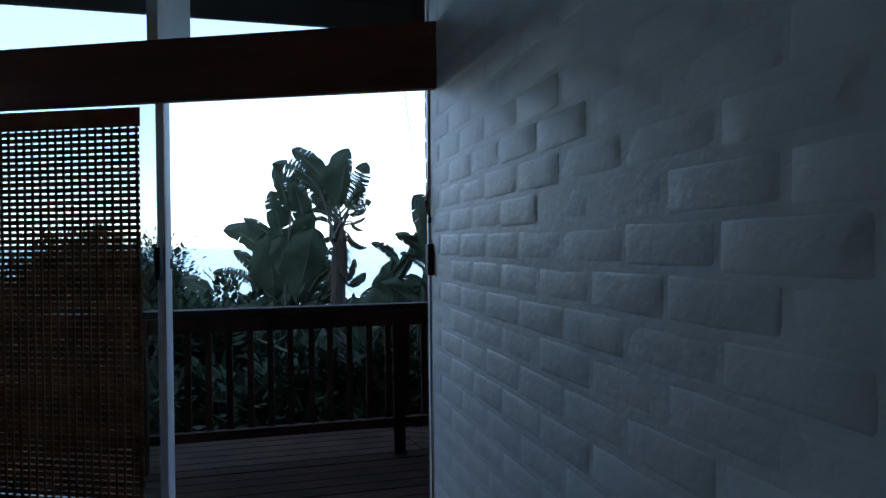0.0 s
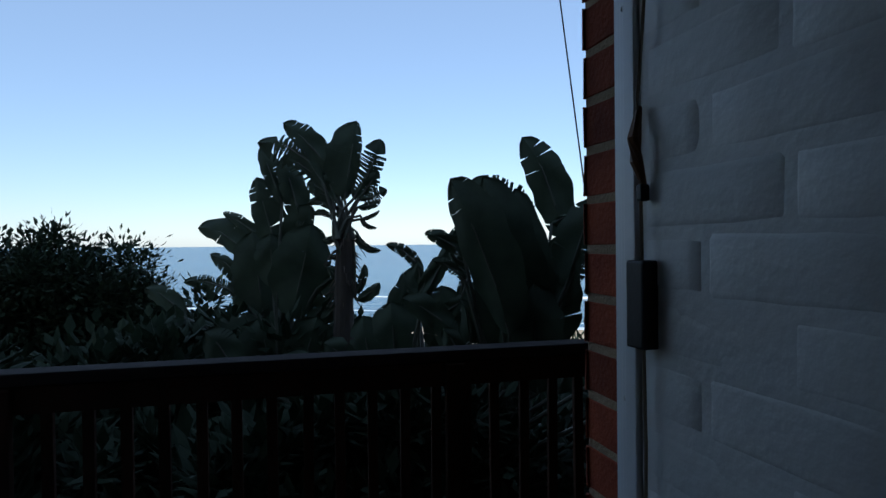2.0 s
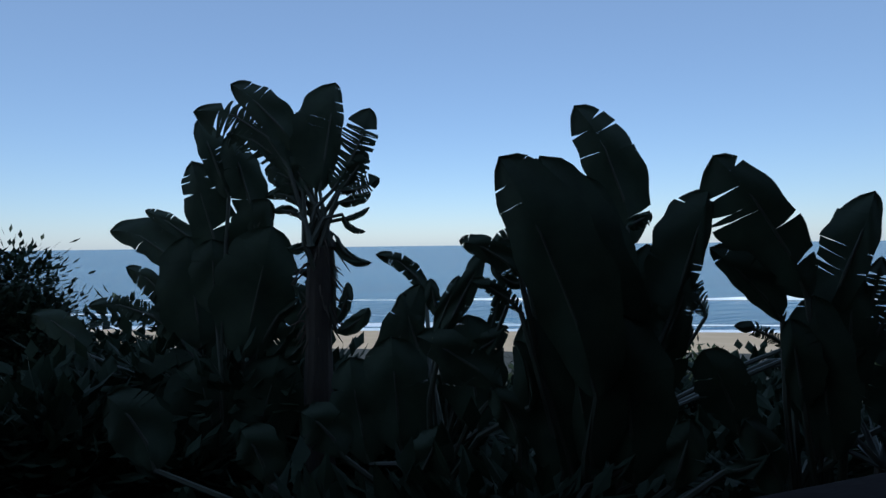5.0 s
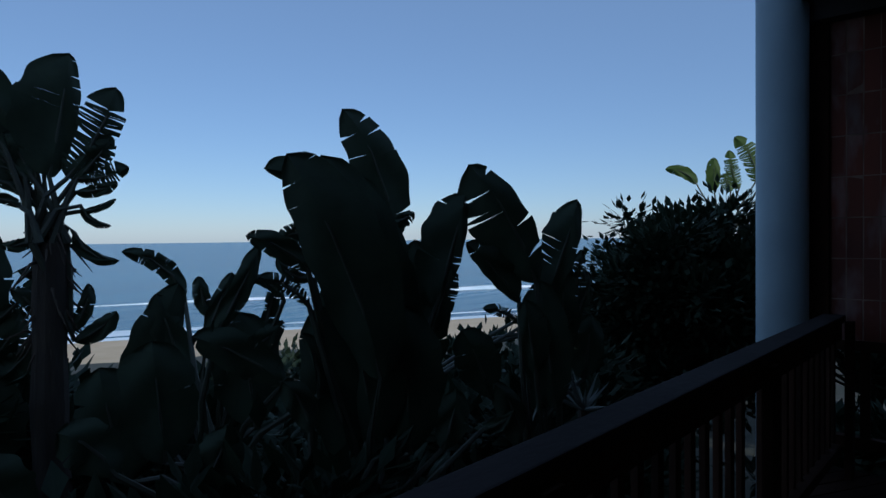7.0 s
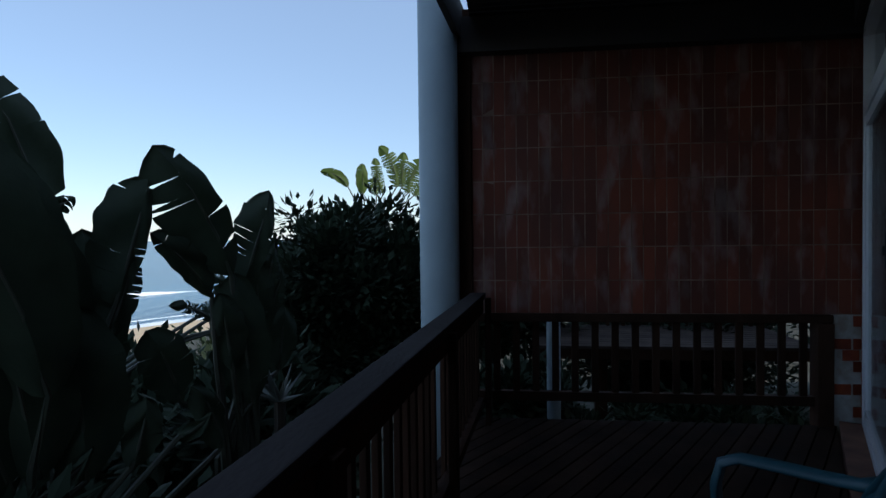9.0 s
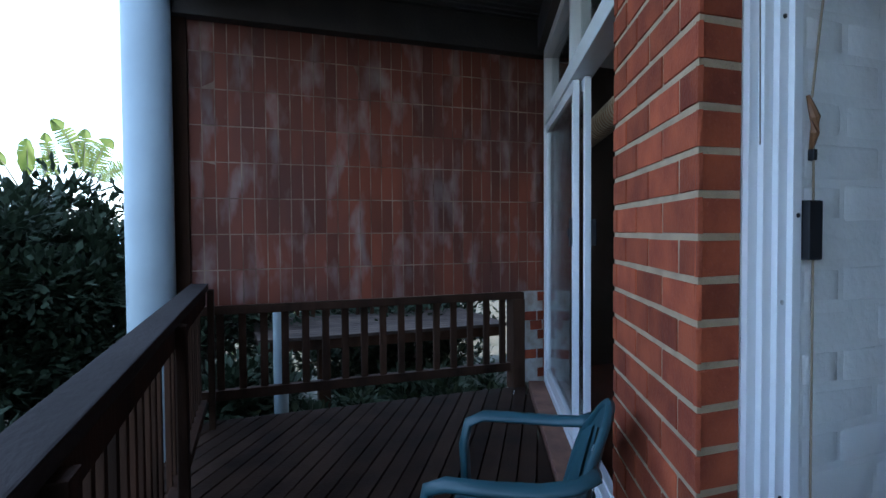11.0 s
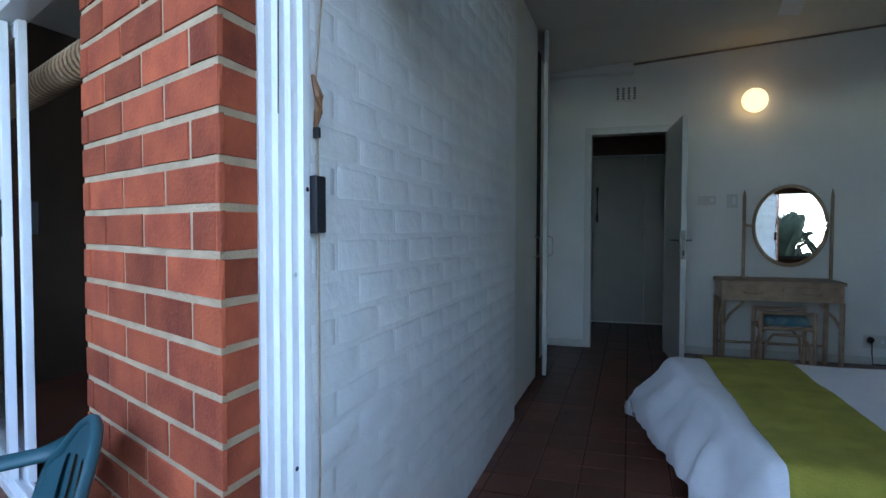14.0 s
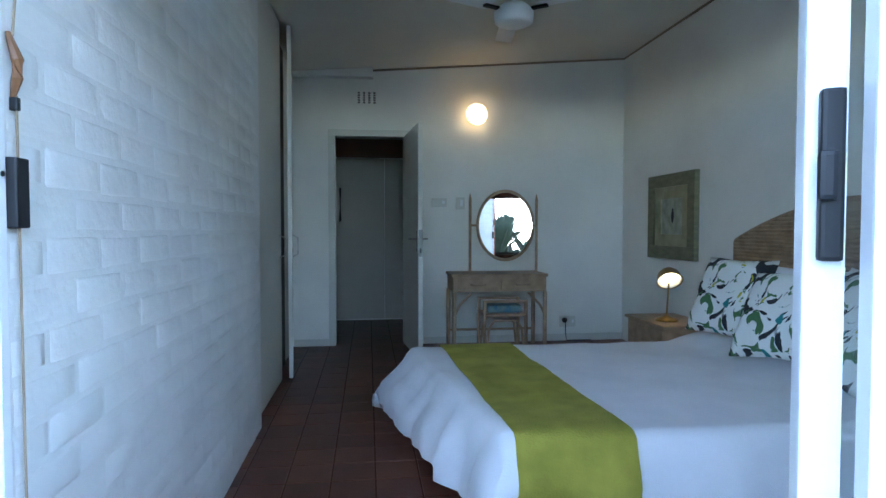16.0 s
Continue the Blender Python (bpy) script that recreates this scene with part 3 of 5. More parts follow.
FOAM = material("sea_foam", (0.85, 0.88, 0.90), 0.8, spots=(0.55, 0.66, 0.70), scale=0.12, fine=0.8, bump=0.2)
bm = bmesh.new()
ys = [88, 130, 160, 200, 260, 340, 460, 640, 900, 1300, 2000, 3000, 4600]
xs = [-4500, -2000, -900, -400, -150, 0, 150, 400, 900, 2000, 4500]
rows = [[bm.verts.new((x, y, -13.9)) for x in xs] for y in ys]
for a, b in zip(rows, rows[1:]):
    for i in range(len(xs) - 1):
        bm.faces.new((a[i], a[i + 1], b[i + 1], b[i]))
structure("sea", "blue-green ocean with long swell", "water", bm, sea_material(), SHORE)


def surf_line(y, half, height, seed, full, x0=-500, x1=700):
    """A broken ridge of white water along the shore."""
    rnd = random.Random(seed)
    bm = bmesh.new()
    rings = []
    x = x0
    while x < x1:
        gate = min(1.0, max(0.0, 0.55 * full + 3.0 * noise.noise(Vector((x * 0.011, seed * 2.7, 7)))))
        w = gate * half * max(0.05, 0.6 + 1.1 * noise.noise(Vector((x * 0.013, seed * 3.1, 0))) + 0.35 * noise.noise(Vector((x * 0.08, seed, 4))))
        h = gate * height * max(0.05, 0.5 + 1.1 * noise.noise(Vector((x * 0.017, seed * 5.3, 2))))
        yy = y + 4 * noise.noise(Vector((x * 0.01, seed, 1)))
        rings.append([bm.verts.new((x, yy + q * w, -13.92 + max(0.0, h * k) + 0.04 * gate)) for q, k in ((-1, 0.02), (-0.45, 0.7), (0.1, 1), (0.6, 0.5), (1, 0.02))])
        x += rnd.uniform(3, 6)
    for a, b in zip(rings, rings[1:]):
        for k in range(4):
            bm.faces.new((a[k], b[k], b[k + 1], a[k + 1]))
    return bm


surf = tagged(new("surf"), "white breaking waves along the beach", "surf", kind="stuff")
surf.matrix_world = SHORE
for y, half, h, seed, full in ((103, 4, 0.15, 1, 2.0), (110, 6, 0.4, 2, 1.2), (124, 3, 0.4, 5, 0.0), (158, 2.4, 1.9, 3, 0.3)):
    part("wave", surf_line(y, half, h, seed, full), FOAM, surf)

# ---- bed ----
BED_Z = 0.42
FOOT0, FOOT1, BY0, BY1 = -1.14, -0.92, -1.13, -2.68     # foot at the near and the far side, and the sides
HEAD = SIDE + 0.14


def cover_sheet(x_from, x_to, lift, nu, nv, hang, skew=0.0):
    """Cloth over the bed: flat on top, hanging in soft folds over the foot and the sides."""
    bm = bmesh.new()
    grid = []
    for i in range(nu + 1):
        row = []
        for j in range(nv + 1):
            yy = BY0 + hang + (BY1 - BY0 - 2 * hang) * j / nv
            fy = min(max((yy - BY0) / (BY1 - BY0), 0), 1)
            foot = FOOT0 + (FOOT1 - FOOT0) * fy
            sx = x_from + (x_to + (foot if x_to > -0.5 else 0) - x_from) * i / nu
            sx += skew * (1 - fy)
            over, side = max(sx - foot, 0), max(yy - BY0, BY1 - yy, 0)
            x, y = min(sx, foot), min(max(yy, BY1), BY0)
            drop = max(over, side)
            z = BED_Z + 0.012 * noise.noise(Vector((x * 3, yy * 3, 1))) + 0.004 * noise.noise(Vector((x * 9 + yy * 3, yy * 12, 5))) + 0.10 * max(0, min(1, (-2.55 - x) / 0.3)) * (0.8 + 0.2 * noise.noise(Vector((x * 5, yy * 4, 3))))
            r = 0.05
            edge = min(drop, r)
            z -= edge * edge / (2 * r) + max(drop - r, 0)
            fold = 0.030 * noise.noise(Vector((sx * 3 + 3, yy * 8, 0))) + 0.01 * noise.noise(Vector((sx * 16, yy * 16, 4)))
            out = min(drop / 0.2, 1)
            if over > 0:
                x += min(over, r) * 0.7 + (0.04 + 0.09 * fy) * out * min(1.4, drop / 0.2) + fold * out * 1.8
            if side > 0:
                y += (min(side, r) * 0.7 + 0.03 * out + fold * out * 1.5) * (1 if yy > BY0 else -1)
            if over > 0 and side > 0:
                z = max(z - 0.04, 0.04)
            sgn = 1 if yy > BY0 else (-1 if yy < BY1 else 0)
            row.append(bm.verts.new((x, y + sgn * lift * 1.5, max(z, 0.02) + lift)))
        grid.append(row)
    for a, b in zip(grid, grid[1:]):
        for j in range(nv):
            bm.faces.new((a[j], a[j + 1], b[j + 1], b[j]))
    return bm


def arch_top(y):
    return 1.05 + 0.24 * max(0.0, math.cos((y + 1.90) / 1.05 * math.pi / 2)) ** 0.9


def bed():
    t = thing("double_bed", "low double bed with a white cover and an arched cane headboard", "bed")
    part("base", box((HEAD, BY1 + 0.1, 0.0), (FOOT0 - 0.1, BY0 - 0.1, 0.28), None, 0.03), LINEN, t)
    part("mattress", box((HEAD, BY1 + 0.03, 0.282), (FOOT0 - 0.05, BY0 - 0.03, BED_Z - 0.025), None, 0.04), LINEN, t)
    bm = bmesh.new()
    lo, hi = [], []
    for k in range(41):
        y = -2.95 + 2.10 * k / 40
        lo.append((y, 0.20))
        hi.append((y, arch_top(y)))
    for x in (SIDE + 0.03, SIDE + 0.075):
        for k in range(40):
            v = [bm.verts.new((x, *p)) for p in (lo[k], lo[k + 1], hi[k + 1], hi[k])]
            bm.faces.new(v)
    add_tube(bm, [(SIDE + 0.055, y, z) for y, z in hi], 0.024, 8)
    add_tube(bm, [(SIDE + 0.055, -2.95, 0.0), (SIDE + 0.055, -2.95, 1.05)], 0.024, 8)
    add_tube(bm, [(SIDE + 0.055, -0.85, 0.0), (SIDE + 0.055, -0.85, 1.05)], 0.024, 8)
    hb = part("headboard", bm, CANE, t, "arched woven cane headboard")
    weave = bmesh.new()
    for k in range(34):
        z = 0.45 + k * 0.0235
        half = 1.05 if z < 1.05 else 1.05 * 2 / math.pi * math.acos(min(1, ((z - 1.04) / 0.25) ** (1 / 0.9)))
        if half > 0.08:
            add_tube(weave, [(SIDE + 0.078, -1.90 - half, z), (SIDE + 0.078, -1.90 + half, z)], 0.008, 5)
    part("weave", weave, CANE, hb)
    cv = part("cover", cover_sheet(HEAD, 0.36, 0.0, 60, 60, 0.36), LINEN, t, "white cotton bed cover", True)
    return t


bed()
tagged(part("bed_runner", cover_sheet(-1.512, -1.079, 0.010, 14, 70, 0.37, -0.065), RUNNER, None, "", True), "olive green velvety throw laid across the bed's foot", "bed runner")

# ---- garden ----
LEAF = material("strelitzia_leaf", (0.040, 0.056, 0.034), 0.7, spots=(0.025, 0.036, 0.021), scale=5, fine=35, bump=0.15, translucent=0.10, spec=0.2)
STALK = material("leaf_stalk", (0.048, 0.056, 0.034), 0.6, spots=(0.034, 0.032, 0.022), scale=10, fine=60)
BARK = material("fibrous_palm_bark", (0.060, 0.046, 0.035), 0.95, spots=(0.028, 0.021, 0.016), scale=14, fine=60, bump=0.8, stretch=(1, 1, 0.2))
DRY = material("dry_frond", (0.085, 0.062, 0.045), 0.9, spots=(0.045, 0.032, 0.022), scale=8, fine=40)
SHRUB = material("shrub_leaf", (0.030, 0.046, 0.026), 0.65, spots=(0.016, 0.026, 0.014), scale=6, fine=30, bump=0.1, translucent=0.1, spec=0.15)


def add_blade(bm, base, tip, left, right, ragged, bow, rnd, facing):
    """A broad paddle leaf: two halves folded along the midrib and torn along its side veins into lobes that sag apart."""
    base, tip = Vector(base), Vector(tip)
    axis = tip - base
    length = axis.length
    t0 = axis.normalized()
    n = (facing - t0 * facing.dot(t0))
    n = (n if n.length > 0.1 else Vector((1, 0, 0))).normalized()
    side0 = t0.cross(n).normalized()
    lift = side0 * (bow * length)
    comb = ragged > 0.7

    def rib(s):
        return base + axis * s + lift * (4 * s * (1 - s)) + n * (0.10 * length * s * s * (0.5 - s) * 2)

    def profile(s):
        q = (s - 0.45) / 0.55 if s > 0.45 else (0.45 - s) / 0.475
        return max(0.0, 1 - q ** 2.5) ** 0.58

    for sign, half in ((-1, left), (1, right)):
        # places where the blade is torn, from the foot to the tip
        cuts, s = [0.0], 0.0
        step = max(0.042, 0.018 / length) if comb else 0.42 - 0.50 * ragged
        while True:
            s += step * (rnd.uniform(0.45, 1.6) if comb else rnd.choice((0.25, 0.4, 0.7, 1.2, 1.7, 2.2)))
            if s > (0.78 if comb else 0.95):
                break
            cuts.append(s)
        cuts.append(1.0)
        for s, e in zip(cuts, cuts[1:]):
            span = e - s
            open_lo = (rnd.uniform(0.06, 0.28) if comb else rnd.uniform(0.1, 1.0) ** 3 * 0.075 / span * ragged) if s > 0 else 0.0
            open_hi = (rnd.uniform(0.06, 0.28) if comb else rnd.uniform(0.1, 1.0) ** 3 * 0.05 / span * ragged) if e < 1 else 0.0
            reach = rnd.uniform(0.0, 0.25) if comb else rnd.uniform(0.1, 0.75)     # where along the vein the tear starts
            sag = rnd.uniform(-0.25, 0.12) * ragged
            swing = rnd.uniform(-0.12, 0.16) * ragged
            short = rnd.uniform(0.86, 1.08) if comb else rnd.uniform(0.94, 1.02)
            cols = max(2, int(span * 26))
            grid = []
            for i in range(cols + 1):
                u = i / cols
                row = []
                for k in range(6):
                    q = k / 5
                    part_open = max(0.0, (q - reach) / (1 - reach)) ** 0.8
                    m = s + span * (u + part_open * (open_lo * (1 - u) - open_hi * u))
                    p = rib(m)
                    tt = (rib(min(m + 0.02, 1)) - rib(max(m - 0.02, 0))).normalized()
                    sd = tt.cross(n).normalized() * sign
                    w = half * profile(m) * short * (1 + 0.05 * math.sin(23 * m + 5 * sign))
                    row.append(bm.verts.new(p + sd * (w * q) + tt * (0.30 * w * q * (1 - m) + swing * w * q * q)
                                            + n * (w * (-0.22 * q + sag * q * q) + 0.012 * math.sin(9 * m + 4 * q))))
                grid.append(row)
            for a, b in zip(grid, grid[1:]):
                for k in range(5):
                    bm.faces.new((a[k], a[k + 1], b[k + 1], b[k]))
    return rib


def paddle_plant(name, label, leaves, foot, crown=None, seed=1, trunk=0.0, group="", skin=None, facing=(-0.5, -0.86, 0.05)):
    """A giant bird-of-paradise clump or palm: leaves on long stalks from one foot or crown."""
    rnd = random.Random(seed)
    t = thing(name, label, "plant", group, pose(*foot))
    inv = Matrix.Translation(-Vector(foot))
    crown = crown or foot
    for row in leaves:
        b, tip, left, right, ragged, bow = row[0:3], row[3:6], row[6], row[7], row[8], row[9]
        bm = bmesh.new()
        rib = add_blade(bm, b, tip, left * 1.1, right * 1.1, ragged, bow, rnd, Vector(facing) + Vector((rnd.uniform(-0.2, 0.2), 0, rnd.uniform(-0.1, 0.15))))
        bmesh.ops.transform(bm, matrix=inv, verts=bm.verts)
        leaf = part("leaf", bm, skin or LEAF, t, "", True)
        st = bmesh.new()
        c = Vector(crown) + Vector((rnd.uniform(-0.08, 0.08), rnd.uniform(-0.08, 0.08), 0))
        mid = (c + Vector(b)) * 0.5 + Vector((0, 0, 0.06)) + (Vector(b) - c).cross(Vector((0, 1, 0))) * rnd.uniform(-0.06, 0.06)
        start = [] if trunk else [Vector(foot).lerp(c, 0.02) + Vector((rnd.uniform(-0.1, 0.1), rnd.uniform(-0.1, 0.1), 0))]
        add_tube(st, start + [c, mid, Vector(b), rib(0.3), rib(0.65), rib(0.97)], [0.030] * len(start) + [0.020, 0.015, 0.012, 0.008, 0.005, 0.002], 6)
        bmesh.ops.transform(st, matrix=inv, verts=st.verts)
        part("stalk", st, STALK, leaf)
    if trunk:
        tr = bmesh.new()
        pts, rad = [], []
        for k in range(13):
            q = k / 12
            p = Vector(foot).lerp(Vector(crown), q)
            pts.append(p - Vector(foot) + Vector((0.02 * math.sin(q * 7), 0, 0)))
            rad.append(trunk * (1.15 - 0.3 * q) * (1 + 0.12 * (k % 2)))
        add_tube(tr, pts, rad, 12)
        part("trunk", tr, BARK, t, "fibrous brown trunk")
        for k in range(70):
            a = rnd.uniform(0, 6.28)
            z = rnd.uniform(-0.5, 0.12)
            p = Vector(crown) - Vector(foot) + Vector((0, 0, z))
            ln = rnd.uniform(0.07, 0.22)
            d = Vector((math.cos(a), math.sin(a) * 0.7, rnd.uniform(-0.7, 0.35)))
            fr = bmesh.new()
            add_tube(fr, [p, p + d * ln * 0.5 + Vector((0, 0, 0.02)), p + d * ln + Vector((0, 0, -0.05))], [0.012, 0.008, 0.002], 5)
            part("dry_frond", fr, DRY, t)
    return t


PALM_TREE_TALL = [  # blade base, tip, half widths, raggedness, bow
    (-0.0, 4.0, 1.88, -0.39, 4.19, 2.32, 0.077, 0.111, 0.25, 0.05),
    (-0.06, 4.02, 1.78, -0.61, 4.3, 2.16, 0.167, 0.084, 0.85, 0.16),
    (0.1, 3.94, 1.65, 0.2, 3.9, 2.3, 0.188, 0.077, 0.15, 0),
    (0.17, 3.91, 1.65, 0.37, 3.81, 2.14, 0.126, 0.084, 0.9, 0.06),
    (0.19, 3.9, 1.63, 0.35, 3.82, 1.88, 0.067, 0.067, 0.95, 0.05),
    (0.21, 3.89, 1.65, 0.42, 3.79, 1.72, 0.075, 0.042, 0.8, 0.1),
    (0.01, 3.99, 1.65, -0.2, 4.09, 1.79, 0.077, 0.077, 0.6, 0.1),
    (-0.06, 4.02, 1.75, -0.41, 4.2, 2.02, 0.049, 0.104, 0.5, 0.12),
]
PALM_TREE_LOW = [  # blade base, tip, half widths, raggedness, bow
    (0.0, 3.99, 1.56, -0.2, 4.1, 1.62, 0.035, 0.042, 0.3, 0.2),
    (0.21, 3.89, 1.48, 0.36, 3.81, 1.55, 0.017, 0.017, 0.3, 0.1),
    (0.22, 3.88, 1.51, 0.34, 3.82, 1.41, 0.017, 0.021, 0.3, 0.2),
    (0.04, 3.97, 1.36, -0.09, 4.04, 1.32, 0.031, 0.031, 0.3, -0.2),
    (0.19, 3.89, 1.37, 0.37, 3.8, 1.23, 0.024, 0.035, 0.3, 0.2),
    (0.03, 3.98, 1.66, -0.07, 4.03, 1.87, 0.063, 0.09, 0.5, 0.05),
    (0.08, 3.95, 1.7, 0.03, 3.98, 1.95, 0.104, 0.083, 0.3, 0),
    (0.18, 3.89, 0.82, 0.35, 3.81, 0.96, 0.042, 0.049, 0.3, 0.1),
]
PALM_TREE_UNDER = [  # blade base, tip, half widths, raggedness, bow
    (0.17, 3.9, 0.87, 0.24, 3.87, 1.11, 0.035, 0.035, 0.3, 0.1),
    (0.06, 3.96, 0.92, -0.06, 4.02, 1.1, 0.035, 0.042, 0.3, 0.1),
    (0.08, 3.95, 1.21, -0.03, 4.0, 1.19, 0.021, 0.028, 0.3, -0.3),
    (0.05, 3.97, 1.62, -0.15, 4.07, 1.71, 0.067, 0.075, 0.85, 0.1),
    (0.2, 3.89, 1.58, 0.37, 3.81, 1.64, 0.031, 0.031, 0.3, 0.1),
    (-0.01, 3.99, 1.5, -0.16, 4.07, 1.53, 0.024, 0.028, 0.3, 0.15),
]
LEFT_CLUMP_TALL = [  # blade base, tip, half widths, raggedness, bow
    (-0.38, 4.46, 1.64, -0.56, 4.56, 2.17, 0.069, 0.111, 0.4, 0),
    (-0.41, 4.47, 1.16, -0.61, 4.58, 1.9, 0.118, 0.152, 0.5, 0),
    (-0.23, 4.38, 1.42, -0.38, 4.47, 2.06, 0.097, 0.125, 0.3, 0.03),
    (-0.32, 4.31, 0.64, -0.14, 4.23, 1.45, 0.242, 0.215, 0.1, 0),
    (-0.34, 4.44, 1.16, -0.14, 4.34, 1.62, 0.145, 0.09, 0.2, 0),
    (-0.69, 5.06, 1.13, -1.18, 5.31, 1.47, 0.1, 0.154, 0.28, 0.14),
    (-0.51, 4.97, 1.28, -0.94, 5.19, 1.61, 0.054, 0.062, 0.3, 0.05),
    (-0.69, 4.83, 0.86, -1.05, 5.01, 1.2, 0.095, 0.058, 0.6, 0.1),
    (-0.69, 4.72, 0.75, -1.3, 5.03, 0.94, 0.071, 0.057, 0.75, 0.12),
    (-0.55, 4.65, 0.61, -0.64, 4.7, 1.41, 0.206, 0.206, 0.12, 0),
]
LEFT_CLUMP_LOW = [  # blade base, tip, half widths, raggedness, bow
    (-0.52, 4.63, 0.53, -0.84, 4.8, 1.04, 0.164, 0.149, 0.3, 0.05),
    (-0.25, 4.39, 0.59, -0.05, 4.29, 1.22, 0.145, 0.104, 0.35, 0),
    (-0.19, 4.35, 0.59, 0.04, 4.25, 0.96, 0.083, 0.09, 0.5, 0.1),
    (-0.1, 4.31, 0.89, 0.09, 4.22, 1.13, 0.035, 0.042, 0.9, 0.1),
    (-0.08, 4.19, 0.63, 0.06, 4.12, 0.81, 0.061, 0.061, 0.5, 0.1),
    (-0.51, 4.4, 0.22, -0.96, 4.63, 0.63, 0.168, 0.168, 0.3, 0.1),
    (-0.27, 4.16, 0.1, -0.13, 4.1, 0.66, 0.203, 0.203, 0.2, 0),
    (-0.46, 4.26, 0.04, -0.59, 4.33, 0.66, 0.229, 0.229, 0.15, 0),
    (-0.47, 4.39, 0.91, -0.49, 4.4, 1.38, 0.135, 0.155, 0.2, 0),
    (-1.28, 5.12, 0.6, -1.67, 5.32, 0.89, 0.088, 0.088, 0.5, 0.1),
]
LOW_CLUMP_TALL = [  # blade base, tip, half widths, raggedness, bow
    (0.71, 3.8, 1.01, 0.43, 3.94, 1.27, 0.05, 0.05, 0.6, 0.16),
    (0.41, 3.83, 0.44, 0.64, 3.72, 1.09, 0.118, 0.098, 0.15, 0),
    (0.58, 3.3, 0.95, 0.55, 3.32, 1.15, 0.04, 0.035, 0.2, 0),
    (0.55, 3.15, 0.89, 0.74, 3.06, 1.3, 0.049, 0.049, 0.1, 0.02),
    (0.86, 3.05, 1.02, 0.71, 3.13, 1.14, 0.028, 0.028, 0.3, 0.15),
    (0.53, 3.22, 0.85, 0.64, 3.16, 1.17, 0.039, 0.061, 0.2, 0),
    (0.68, 2.8, 0.67, 0.34, 2.97, 0.91, 0.08, 0.085, 0.45, 0.06),
]
LOW_CLUMP_LOW = [  # blade base, tip, half widths, raggedness, bow
    (0.4, 3.38, 0.25, 0.36, 3.41, 0.84, 0.173, 0.173, 0.2, 0),
    (0.72, 3.11, 0.4, 0.68, 3.14, 0.97, 0.156, 0.156, 0.25, 0),
    (0.25, 3.46, 0.18, 0.15, 3.51, 0.73, 0.15, 0.15, 0.3, 0),
    (0.7, 2.57, 0.65, 0.64, 2.6, 0.92, 0.014, 0.051, 0.1, 0.1),
    (0.63, 3.17, 0.75, 0.85, 3.05, 0.92, 0.056, 0.056, 0.5, 0.1),
    (0.66, 3.71, 0.58, 0.54, 3.77, 1.04, 0.078, 0.072, 0.3, 0),
    (0.82, 3.18, 0.84, 0.89, 3.15, 1.13, 0.029, 0.046, 0.5, 0),
]
CENTRE_CLUMP_TALL = [  # blade base, tip, half widths, raggedness, bow
    (0.88, 2.37, 0.72, 0.53, 2.55, 1.68, 0.137, 0.19, 0.12, 0.05),
    (1.11, 2.48, 0.61, 0.78, 2.65, 1.71, 0.12, 0.187, 0.2, 0.03),
    (1.22, 2.53, 0.48, 1.01, 2.65, 1.64, 0.155, 0.155, 0.2, 0),
    (1.53, 2.94, 1.31, 1.29, 3.07, 2.07, 0.131, 0.143, 0.35, 0.08),
    (0.78, 2.65, 1.34, 0.61, 2.73, 1.3, 0.06, 0.043, 0.5, 0.2),
    (0.75, 2.66, 1.15, 0.61, 2.73, 1.25, 0.024, 0.029, 0.3, -0.2),
    (1.39, 2.79, 1.4, 1.5, 2.74, 1.47, 0.028, 0.045, 0.9, 0),
    (1.28, 2.4, 0.99, 1.44, 2.32, 1.56, 0.149, 0.053, 0.4, 0),
    (1.3, 2.49, 0.63, 1.27, 2.52, 1.32, 0.125, 0.14, 0.2, 0),
]
CENTRE_CLUMP_LOW = [  # blade base, tip, half widths, raggedness, bow
    (0.92, 2.45, 0.41, 0.81, 2.52, 1.21, 0.189, 0.189, 0.1, 0),
    (1.07, 2.38, 0.34, 1.04, 2.4, 1.02, 0.161, 0.166, 0.15, 0),
    (0.82, 2.51, 0.34, 0.71, 2.57, 1.03, 0.12, 0.138, 0.2, 0),
    (1.25, 2.41, 0.86, 1.36, 2.35, 1.2, 0.096, 0.062, 0.5, 0),
    (1.46, 3.23, 1.4, 0.98, 3.38, 1.72, 0.061, 0.114, 0.8, 0.14),
    (1.5, 3.21, 1.31, 1.14, 3.33, 1.53, 0.053, 0.084, 0.85, 0.12),
    (0.67, 2.59, 1.19, 0.43, 2.67, 1.34, 0.048, 0.048, 0.35, 0.1),
    (0.67, 2.59, 1.04, 0.47, 2.65, 1.17, 0.03, 0.036, 0.9, 0.1),
]
RIGHT_CLUMP_TALL = [  # blade base, tip, half widths, raggedness, bow
    (1.73, 2.11, 1.09, 1.41, 2.28, 1.68, 0.184, 0.094, 0.45, 0.06),
    (1.83, 2.12, 0.99, 2.03, 2.02, 1.54, 0.12, 0.065, 0.4, 0.02),
    (1.97, 2.05, 0.89, 2.05, 2.01, 1.26, 0.043, 0.048, 0.9, 0),
    (1.94, 2.06, 0.84, 2.09, 1.99, 1.14, 0.043, 0.048, 0.8, 0.1),
    (1.69, 2.19, 0.99, 1.43, 2.32, 1.29, 0.053, 0.077, 0.45, 0.05),
    (1.79, 2.25, 0.86, 1.6, 2.34, 0.95, 0.03, 0.03, 0.9, 0.1),
]
